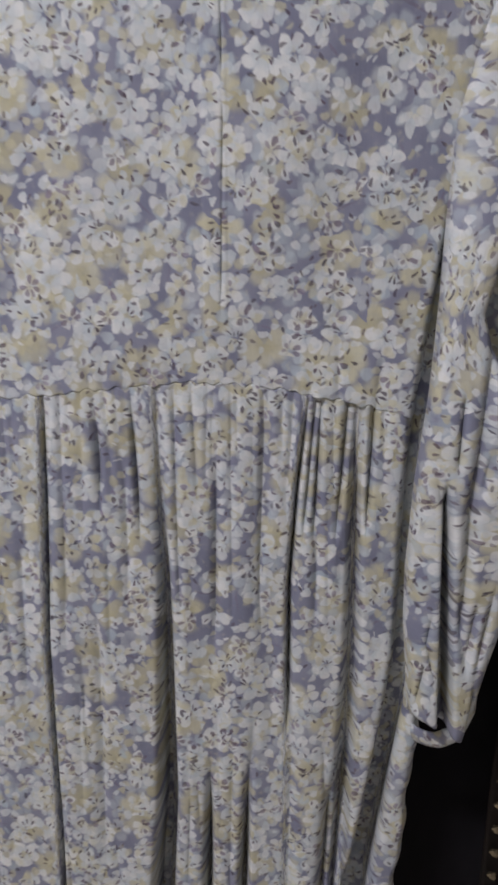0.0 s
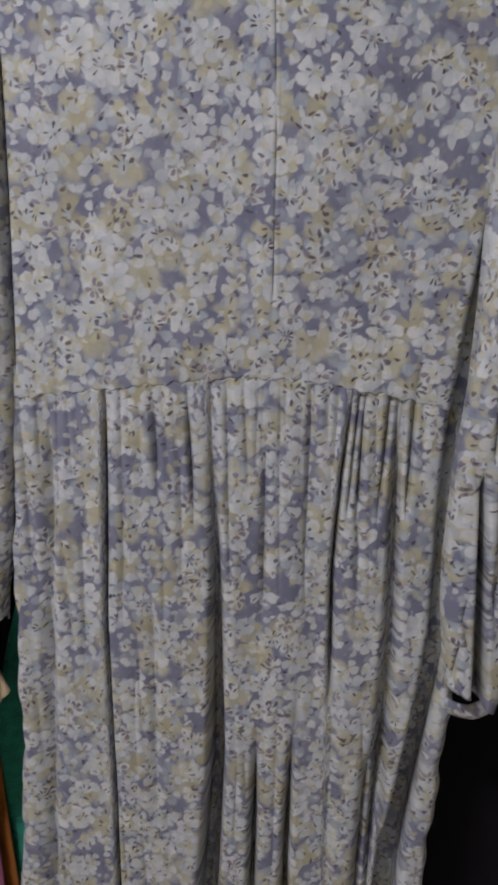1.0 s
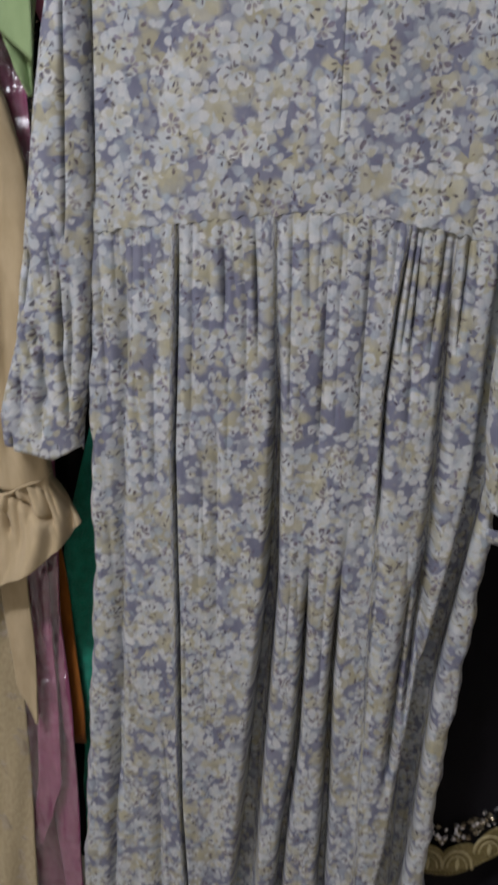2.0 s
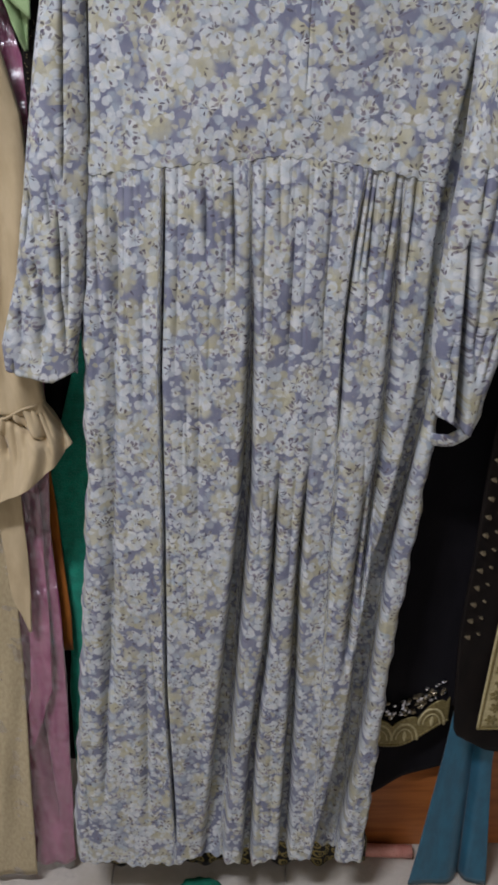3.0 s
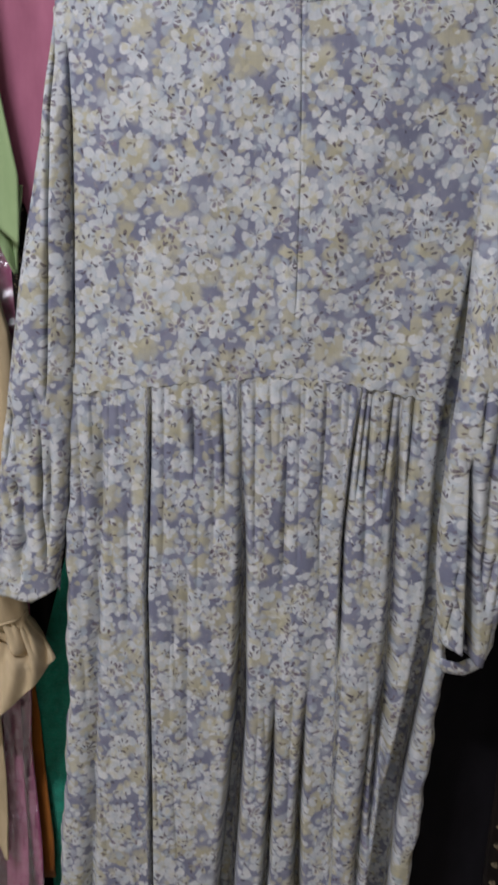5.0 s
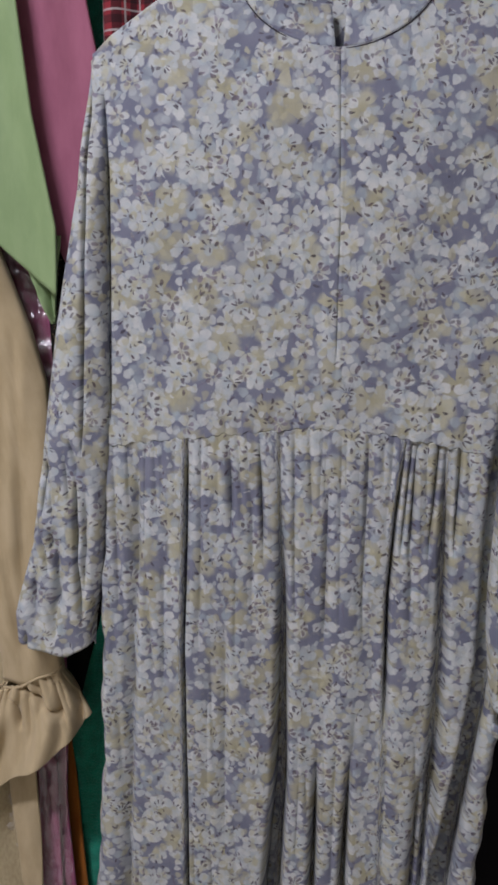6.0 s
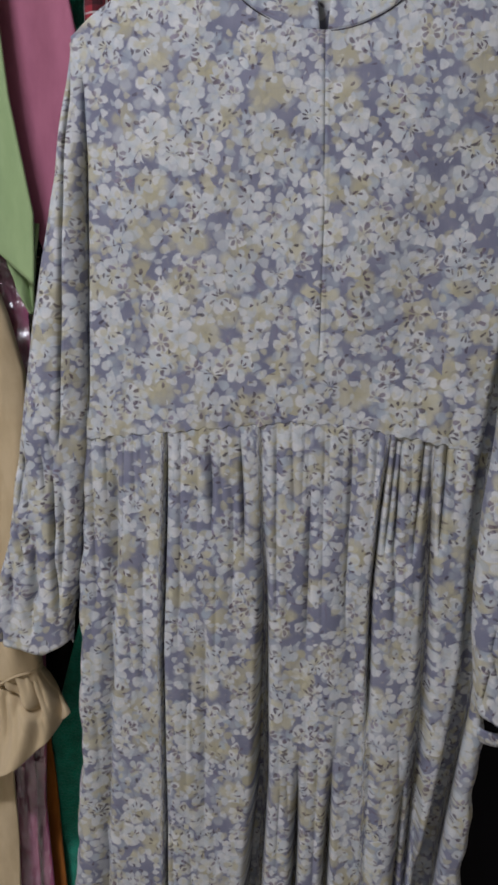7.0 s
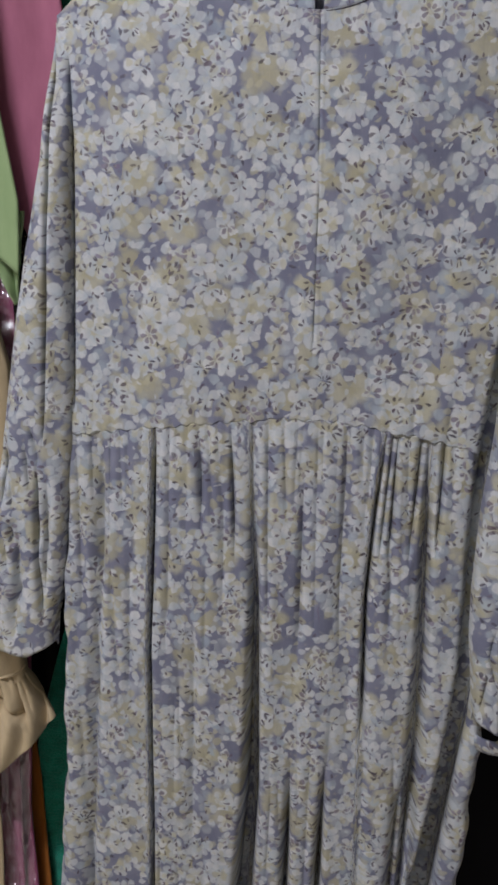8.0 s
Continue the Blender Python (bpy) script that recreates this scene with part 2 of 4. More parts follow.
def brocade_fabric():
    n = Nodes("black_gold_brocade")
    uv = n.uv()
    w = n.v("ADD", uv, n.v("MULTIPLY", n.noise(uv, 45, 2.0).outputs["Color"], (0.012, 0.012, 0)).outputs[0]).outputs[0]
    vo = n.node("ShaderNodeTexVoronoi", {"Vector": w, "Scale": 55.0, "Randomness": 0.5}, voronoi_dimensions="2D")
    ringed = n.m("ABSOLUTE", n.m("SUBTRACT", vo.outputs["Distance"], 0.32))
    g = n.ramp(ringed, 0.06, 0.12, 1.0, 0.0)
    heart = n.ramp(vo.outputs["Distance"], 0.06, 0.12, 1.0, 0.0)
    g = n.m("MAXIMUM", g, heart)
    col = n.mix(g, hexcol("0e0c0c"), hexcol("9a8a50"))
    nor = n.bump(g, 0.6, 0.001)
    return n.cloth(col, 0.55, nor, 0.05, 0.4)


PLAID, BROCADE = plaid_fabric(), brocade_fabric()


def solid(name, a, b, rough, metal=0.0, spec=0.5, scale=60.0, bump=0.0006):
    n = Nodes(name)
    p = n.obj()
    f = n.noise(p, scale, 4.0, 0.6).outputs[0]
    f2 = n.noise(p, scale * 7, 2.0).outputs[0]
    col = n.mix(n.ramp(f, 0.3, 0.7), hexcol(a), hexcol(b))
    r = n.ramp(f2, 0.2, 0.8, rough * 0.85, min(1.0, rough * 1.15))
    return n.cloth(col, r, n.bump(f2, 0.3, bump, n.bump(f, 0.3, bump * 2)), 0.0, spec, metal)


GOLD = solid("gold_thread", "8c7f52", "6e6138", 0.45, 0.35, 0.5, 300)
GOLD_PALE = solid("pale_gold_thread", "c6ba90", "aa9d70", 0.5, 0.15, 0.5, 300)
STONE = solid("silver_stone", "e8e8ec", "c0c0c8", 0.1, 1.0, 0.6, 200, 0.0)
DULL_STONE = solid("smoky_bead", "8f8570", "6a604c", 0.22, 0.8, 0.6, 200, 0.0)
THREAD = solid("dark_thread", "3a3540", "2a2630", 0.9)
STEEL = solid("steel", "9a9a9c", "7e7e82", 0.3, 1.0)
COPPER = solid("pink_pipe", "d89a8a", "c68476", 0.3, 0.1, 0.6)
PLASTER = solid("plaster", "d6d3cc", "cbc7bf", 0.92, scale=6.0)
CEILING = solid("ceiling_paint", "b9b7b2", "b2afa9", 0.95, scale=4.0)
ENAMEL = solid("white_enamel", "d0d0cd", "c4c4c0", 0.4)


def wood_material():
    n = Nodes("orange_wood")
    p = n.node("ShaderNodeMapping", {"Vector": n.obj(), "Scale": (2.0, 2.0, 26.0)}).outputs[0]
    f = n.noise(p, 3.0, 5.0, 0.6).outputs[0]
    f2 = n.noise(n.obj(), 8, 2.0).outputs[0]
    col = n.mix(n.ramp(f, 0.3, 0.7), hexcol("b8703a"), hexcol("95552a"))
    col = n.mix(n.ramp(f2, 0.3, 0.8, 0.0, 0.35), col, hexcol("c67c3c"))
    return n.cloth(col, 0.45, n.bump(f, 0.3, 0.001), 0.0, 0.4)


def tile_material():
    n = Nodes("floor_tile")
    f = n.noise(n.obj(), 14, 5.0, 0.6).outputs[0]
    info = n.node("ShaderNodeObjectInfo").outputs["Random"]
    col = n.mix(n.ramp(f, 0.35, 0.7), hexcol("c9c2b6"), hexcol("b4ab9c"))
    col = n.mix(n.m("MULTIPLY", info, 0.2), col, hexcol("a89f90"))
    return n.cloth(col, n.ramp(f, 0.2, 0.8, 0.2, 0.4), None, 0.0, 0.5)


def film_material():
    """Clear packing film: see-through, with glossy creases."""
    n = Nodes("clear_film")
    uv = n.uv()
    long = n.node("ShaderNodeMapping", {"Vector": uv, "Scale": (1.0, 0.35, 1.0)}).outputs[0]
    f = n.noise(long, 55, 4.0, 0.65).outputs[0]
    nor = n.bump(f, 1.0, 0.012)
    clear = n.node("ShaderNodeBsdfTransparent", {"Color": (0.96, 0.95, 0.96, 1)})
    gloss = n.node("ShaderNodeBsdfGlossy", {"Color": (1, 1, 1, 1), "Roughness": 0.24, "Normal": nor})
    fres = n.node("ShaderNodeFresnel", {"IOR": 1.45, "Normal": nor}).outputs[0]
    sh = n.node("ShaderNodeMixShader", {0: n.m("ADD", n.m("MULTIPLY", fres, 0.9), 0.15, clamp=True), 1: clear.outputs[0], 2: gloss.outputs[0]})
    n.t.links.new(sh.outputs[0], n.out.inputs[0])
    return n.mat


def lamp_material():
    n = Nodes("lamp_diffuser")
    e = n.node("ShaderNodeEmission", {"Color": (1.0, 0.97, 0.93, 1), "Strength": 6.0})
    n.t.links.new(e.outputs[0], n.out.inputs[0])
    return n.mat


WOOD, TILE, FILM, DIFFUSER = wood_material(), tile_material(), film_material(), lamp_material()


# ---------- mesh helpers ----------
def thing(name, at, label, category, group="", kind=""):
    ob = new(name)
    ob.location = at
    ob.empty_display_size = 0.05
    return tagged(ob, label, category, group, kind)


def link(name, mesh, material, parent, label=""):
    mesh.materials.clear()
    mesh.materials.append(material)
    ob = new(name, mesh)
    if parent is not None:
        bpy.context.view_layer.update()
        ob.parent = parent
        ob.matrix_parent_inverse = Matrix.Translation(parent_place(parent)).inverted()
    return tagged(ob, label)


def parent_place(ob):
    place = Vector(ob.location)
    return place if ob.parent is None else Vector((0, 0, 0)) + place


def part(name, bm, material, parent, label=""):
    mesh = bpy.data.meshes.new(name)
    bm.normal_update()
    bm.to_mesh(mesh)
    bm.free()
    return link(name, mesh, material, parent, label)


def grid_mesh(name, P, UV, closed=False, thick=0.0):
    """A mesh from arrays of places (rows, columns, 3) and cloth metres (rows, columns, 2); thick gives it a back."""
    R, K = P.shape[:2]
    idx = np.arange(R * K).reshape(R, K)
    a, b, c, d = idx[:-1, :-1], idx[:-1, 1:], idx[1:, 1:], idx[1:, :-1]
    faces = np.stack([a, d, c, b], -1).reshape(-1, 4)
    verts, uvs = P.reshape(-1, 3), UV.reshape(-1, 2)
    if thick:
        du, dv = np.gradient(P, axis=1), np.gradient(P, axis=0)
        nor = np.cross(du, dv)
        nor /= np.linalg.norm(nor, axis=-1, keepdims=True) + 1e-12
        n0 = R * K
        verts = np.concatenate([verts, (P - nor * thick).reshape(-1, 3)])
        uvs = np.concatenate([uvs, uvs])
        rim = []
        for e in (idx[0, :], idx[:, -1], idx[-1, ::-1], idx[::-1, 0]):
            if closed and (e is None):
                continue
            rim.append(np.stack([e[:-1], e[1:], e[1:] + n0, e[:-1] + n0], -1))
        faces = np.concatenate([faces, faces[:, ::-1] + n0] + rim)
    mesh = bpy.data.meshes.new(name)
    mesh.from_pydata(verts.tolist(), [], faces.tolist())
    layer = mesh.uv_layers.new(name="cloth")
    loops = np.empty(len(mesh.loops), dtype=np.int32)
    mesh.loops.foreach_get("vertex_index", loops)
    layer.data.foreach_set("uv", uvs[loops].astype(np.float32).ravel())
    mesh.polygons.foreach_set("use_smooth", np.ones(len(mesh.polygons), dtype=bool))
    mesh.update()
    return mesh


def line(z, pts):
    """x on a line given by (z, x) pairs in falling z."""
    zs, xs = [p[0] for p in pts][::-1], [p[1] for p in pts][::-1]
    return np.interp(z, zs, xs)


def smooth(t):
    t = np.clip(t, 0, 1)
    return t * t * (3 - 2 * t)


def waves(x, z, seed, size, reach, lean=0.25, count=7):
    """Soft vertical folds, a sum of slow waves."""
    rnd = random.Random(seed)
    y = np.zeros_like(x)
    for i in range(count):
        k = 2 * math.pi / (reach * rnd.uniform(0.6, 1.8))
        y += np.sin(k * (x + lean * rnd.uniform(-1, 1) * z) + rnd.uniform(0, 6.28) + 0.8 * np.sin(z * rnd.uniform(2, 6) + i)) * rnd.uniform(0.4, 1.0)
    return y * size / math.sqrt(count)


def crease(x, z, depth, left, right, pts, fade=0.06, flat=(0.0, 0.0)):
    """A fold that dips back along a line, its right edge; a flat floor may widen from top to bottom, and the flanks differ in width."""
    reach = 5 * max(left if isinstance(left, float) else max(left), right) + max(flat)
    near = (z < pts[0][0] + fade) & (z > pts[-1][0] - fade) & (x > min(p[1] for p in pts) - reach) & (x < max(p[1] for p in pts) + reach)
    out = np.zeros_like(x)
    if not near.any():
        return out
    rr, cc = np.flatnonzero(near.any(1)), np.flatnonzero(near.any(0))
    here = (slice(rr[0], rr[-1] + 1), slice(cc[0], cc[-1] + 1))
    x, z = x[here], z[here]
    d = x - line(z, pts)
    k = np.clip((pts[0][0] - z) / (pts[0][0] - pts[-1][0] + 1e-6), 0, 1)
    d = np.where(d > 0, d, np.minimum(d + flat[0] + (flat[1] - flat[0]) * k, 0))
    wide = left if isinstance(left, float) else left[0] + (left[1] - left[0]) * k
    dip = np.where(d < 0, np.exp(-np.clip(-d / wide, 0, 9) ** 1.7), np.exp(-np.clip(d / right, 0, 9) ** 2))
    ends = smooth((pts[0][0] - z) / fade + 0.15) * smooth((z - pts[-1][0]) / fade + 0.15)
    out[here] = depth * dip * ends
    return out


def cloth_metres(P, z, middle, most=9.0):
    """Metres across and down the cloth: across by the length of the folded line."""
    dx, dy = np.diff(P[:, :, 0], axis=1), np.diff(P[:, :, 1], axis=1)
    step = np.sqrt(dx ** 2 + np.minimum(np.abs(dy), most * np.abs(dx)) ** 2)
    u = np.concatenate([np.zeros((P.shape[0], 1)), np.cumsum(step, axis=1)], axis=1)
    k = int(P.shape[1] * middle)
    u = u - u[:, k:k + 1]
    half = min(100, P.shape[0] // 3)
    ker = np.ones(2 * half + 1) / (2 * half + 1)
    pad = np.pad(u, ((half, half), (0, 0)), mode="edge")
    u = np.stack([np.convolve(pad[:, j], ker, mode="valid") for j in range(u.shape[1])], axis=1)
    return np.stack([u, z], -1)


def panel(name, material, parent, left, right, top, bottom, y, folds=0.006, reach=0.07, seed=1, rows=60, cols=40, thick=0.003, label="", dips=(), lean=0.25, hem=0.0):
    """A hanging piece of cloth between two side lines; bottom is a height or (s, z) pairs across it."""
    s = np.linspace(0, 1, cols)[None, :].repeat(rows, 0)
    t = np.linspace(0, 1, rows)[:, None].repeat(cols, 1)
    low = bottom if isinstance(bottom, (int, float)) else np.interp(s, [b[0] for b in bottom], [b[1] for b in bottom])
    z = top + (low - top) * t
    xl, xr = line(z, left), line(z, right)
    x = xl + (xr - xl) * s
    yy = y + waves(x, z, seed, folds, reach, lean)
    for d in dips:
        yy = yy + crease(x, z, *d)
    if hem:
        z = z + hem * t ** 6 * np.sin(x * 90 + seed)
    P = np.stack([x, yy, z], -1)
    UV = np.stack([x + 0.5 * (yy - y), z], -1)
    return link(name, grid_mesh(name, P, UV, thick=thick), material, parent, label)


def tube_cloth(name, material, parent, left, right, top, bottom, y, half, dips=(), seed=1, folds=0.002, reach=0.04, rows=200, cols=220, label="", shift=0.0, thick=0.0012, tilt=None, pinch=0.0):
    """A sleeve: a flattened open tube between two side lines."""
    a = np.linspace(-math.pi, math.pi, cols)[None, :].repeat(rows, 0)
    t = np.linspace(0, 1, rows)[:, None].repeat(cols, 1)
    z = top + (bottom - top) * t
    xl, xr = line(z, left), line(z, right)
    c, w = (xl + xr) / 2, (xr - xl) / 2
    x = c + w * np.sign(np.sin(a)) * np.abs(np.sin(a)) ** 0.8
    front = np.cos(a)
    hf = half * (1 - pinch * t ** 4) * (0.3 + 0.7 * smooth(t * 5))
    yy = y(z) - hf * np.sign(front) * np.abs(front) ** 0.6
    bare = np.stack([x, yy, z], -1)[:, ::-1]
    d = waves(x, z, seed, folds, reach)
    for k in dips:
        d = d + crease(x, z, *k)
    yy = yy + np.where(front > 0, d * np.minimum(1, np.abs(front) * 3), 0)
    if tilt is not None:
        z = z + t ** 3 * tilt(x) - np.where(front < -0.1, 0.009, 0.0) * t ** 6
    P = np.stack([x, yy, z], -1)[:, ::-1]
    UV = cloth_metres(bare, z[:, ::-1], 0.5) + shift
    return link(name, grid_mesh(name, P, UV, thick=-thick), material, parent, label)


def wire_mesh(name, pts, radius, sides=8):
    """A round bar along points."""
    pts = [Vector(p) for p in pts]
    bm = bmesh.new()
    rings = []
    for i, p in enumerate(pts):
        way = (pts[min(i + 1, len(pts) - 1)] - pts[max(i - 1, 0)]).normalized()
        side = way.cross(Vector((0.31, 0.9, 0.2))).normalized()
        up = way.cross(side)
        rings.append([bm.verts.new(p + radius * (math.cos(2 * math.pi * k / sides) * side + math.sin(2 * math.pi * k / sides) * up)) for k in range(sides)])
    for r0, r1 in zip(rings, rings[1:]):
        for k in range(sides):
            bm.faces.new((r0[k], r0[(k + 1) % sides], r1[(k + 1) % sides], r1[k]))
    bm.faces.new(rings[0][::-1])
    bm.faces.new(rings[-1])
    for f in bm.faces:
        f.smooth = True
    bmesh.ops.recalc_face_normals(bm, faces=bm.faces)
    return bm


def box(x0, x1, y0, y1, z0, z1, bevel=0.0):
    bm = bmesh.new()
    bmesh.ops.create_cube(bm, size=1, matrix=Matrix.Translation(((x0 + x1) / 2, (y0 + y1) / 2, (z0 + z1) / 2)) @ Matrix.Diagonal((x1 - x0, y1 - y0, z1 - z0, 1)))
    if bevel:
        bmesh.ops.bevel(bm, geom=bm.edges[:], offset=bevel, segments=2, affect="EDGES")
    return bm


# ---------- the room ----------
def structure(name, bm, material, label):
    return tagged(part(name, bm, material, None), label, name.split("_")[0], kind="structure")


structure("wall_back", box(-2.4, 2.4, 0.26, 0.38, 0, 2.8), PLASTER, "dim plastered wall behind the hanging clothes")
structure("wall_front", box(-2.4, 2.4, -2.62, -2.5, 0, 2.8), PLASTER, "plain plastered wall across the shop")
structure("wall_west", box(-2.52, -2.4, -2.62, 0.38, 0, 2.8), PLASTER, "plain plastered side wall of the shop")
structure("wall_east", box(2.4, 2.52, -2.62, 0.38, 0, 2.8), PLASTER, "plain plastered side wall of the shop")
structure("ceiling", box(-2.52, 2.52, -2.62, 0.38, 2.8, 2.9), CEILING, "plain painted ceiling of the shop")
floor = structure("floor", box(-2.52, 2.52, -2.62, 0.38, -0.1, -0.004), PLASTER, "pale tiled shop floor with thin joints")

light = thing("ceiling_light", (LAMP[0], LAMP[1], 2.8), "white ceiling light with a long bright diffuser", "lamp")
part("housing", box(LAMP[0] - 0.34, LAMP[0] + 0.34, LAMP[1] - 0.1, LAMP[1] + 0.1, 2.745, 2.8, 0.006), ENAMEL, light)
part("diffuser", box(LAMP[0] - 0.3, LAMP[0] + 0.3, LAMP[1] - 0.08, LAMP[1] + 0.08, 2.73, 2.744, 0.004), DIFFUSER, light)

RAIL_Y, RAIL_Z = 0.045, 1.88
rail = thing("clothes_rail", (0, RAIL_Y, RAIL_Z), "steel clothes rail between the side walls", "rail")
part("bar", wire_mesh("bar", [(x, RAIL_Y, RAIL_Z) for x in np.linspace(-2.4, 2.4, 9)], 0.0125, 14), STEEL, rail)

wood = thing("wooden_plinth", (0, 0.2, 0), "low orange-brown wooden plinth panel with visible grain", "plinth")
for x0, x1 in ((-0.12, 0.48), (0.48, 1.08), (1.08, 1.68)):
    part("board", box(x0 + 0.001, x1 - 0.001, 0.130, 0.258, 0.0, 0.48, 0.003), WOOD, wood)

pipe = thing("pink_pipe", (0.0, 0.15, 0.0), "pinkish round pipe lying on the floor", "pipe")
bm = wire_mesh("tube", [(0.03, 0.116, 0.012), (0.1, 0.113, 0.012), (0.16, 0.110, 0.012), (0.2, 0.108, 0.012), (0.228, 0.106, 0.012)], 0.0115, 14)
part("tube", bm, COPPER, pipe)


def hook(parent, x, z, y=RAIL_Y):
    """A wire hook from a garment's neck to the rail."""
    pts = [(x, y, z), (x, (y + RAIL_Y) / 2, (z + RAIL_Z) / 2 - 0.02), (x, RAIL_Y - 0.016, RAIL_Z - 0.012)]
    pts += [(x, RAIL_Y - 0.0155 * math.cos(a), RAIL_Z + 0.0155 * math.sin(a)) for a in np.linspace(0, 3.3, 9)]
    part("hook", wire_mesh("hook", pts, 0.0018, 8), STEEL, parent, "thin steel hook")


# ---------- the floral dress ----------
MID = -0.022
SIDE_FOLD = [(1.46, 0.176), (1.36, 0.168), (1.304, 0.162), (1.21, 0.153), (1.11, 0.147), (0.947, 0.147), (0.88, 0.144), (0.794, 0.132), (0.683, 0.119), (0.528, 0.109), (0.424, 0.106), (0.305, 0.096), (0.176, 0.080), (0.0, 0.062)]
dress = thing("floral_dress", (MID, 0, 0.115), "long lavender-grey dress with dense white and cream blossom print", "dress")


def waist(x):
    d = x - MID
    return 1.202 + 0.0011 * np.sin(x * 210 + 2 * np.sin(x * 61)) + 0.0009 * np.sin(x * 517 + 1) - np.where(d < 0, 0.12, 0.26) * (np.sqrt(d * d + 0.06 ** 2) - 0.05)


def neck(x):
    d = np.abs(x - MID)
    return 1.551 + 5.0 * d ** 2 + 0.03 * (d / 0.1) ** 8


def shoulder(x):
    d = np.abs(x - MID)
    return 1.558 + 0.62 * (0.23 - d) - 0.004 * smooth((d - 0.21) / 0.02)


def chest(x, z):
    """How far the front of the dress stands out."""
    return -0.015 + 0.009 * (np.abs(x - MID) / 0.22) ** 3 + 0.016 * smooth((z - 1.46) / 0.18)


def bodice_front():
    rows, cols = 300, 460
    s = np.linspace(0, 1, cols)[None, :].repeat(rows, 0)
    t = np.linspace(0, 1, rows)[:, None].repeat(cols, 1)
    x0 = -0.262 + 0.010 * t + 0 * s
    x1 = 0.215 - 0.0 * t
    x = x0 + (x1 - x0) * s
    top = np.minimum(np.where(np.abs(x - MID) < 0.1, neck(x), 9), shoulder(x))
    z = waist(x) + (top - waist(x)) * t
    y = chest(x, z)
    y = y + waves(x, z, 5, 0.0018, 0.11, 0.4) * smooth((z - 1.17) / 0.06)
    # the placket edge and its fine seam
    y = y - 0.0007 * smooth((MID + 0.006 - x) / 0.002) * smooth((x - MID + 0.014) / 0.004) * smooth((z - 1.24) / 0.02)
    y = y + (0.5 + 0.5 * np.sin(z * 43 + 2 * np.sin(z * 31))) * crease(x, z, 0.0034, 0.0012, 0.0012, [(1.56, MID + 0.001), (1.40, MID + 0.003), (1.25, MID)], 0.03)
    y = y + crease(x, z, 0.020, 0.004, 0.003, SIDE_FOLD, 0.2, (0.004, 0.046))
    y = y + crease(x, z, 0.004, 0.02, 0.02, [(1.36, 0.07), (1.18, 0.085)], 0.1) + crease(x, z, 0.004, 0.02, 0.02, [(1.4, -0.17), (1.18, -0.2)], 0.1)
    # the sleeve's seam
    y = y + crease(x, z, 0.020, 0.0022, 0.0016, [(1.52, -0.2415), (1.448, -0.2405), (1.353, -0.2435), (1.2, -0.2505)], 0.06)
    # small puckers above the gathered seam
    rnd = random.Random(4)
    for i in range(26):
        c = rnd.uniform(-0.24, 0.14)
        y = y + crease(x, z, rnd.uniform(0.0008, 0.0024), 0.004, 0.004, [(1.15 + rnd.uniform(0.05, 0.1), c + rnd.uniform(-0.006, 0.006)), (1.12, c)], 0.05)
    P = np.stack([x, y, z], -1)
    return grid_mesh("bodice", P, np.stack([x, z], -1), thick=-0.0012)


link("bodice", bodice_front(), FLORAL, dress)


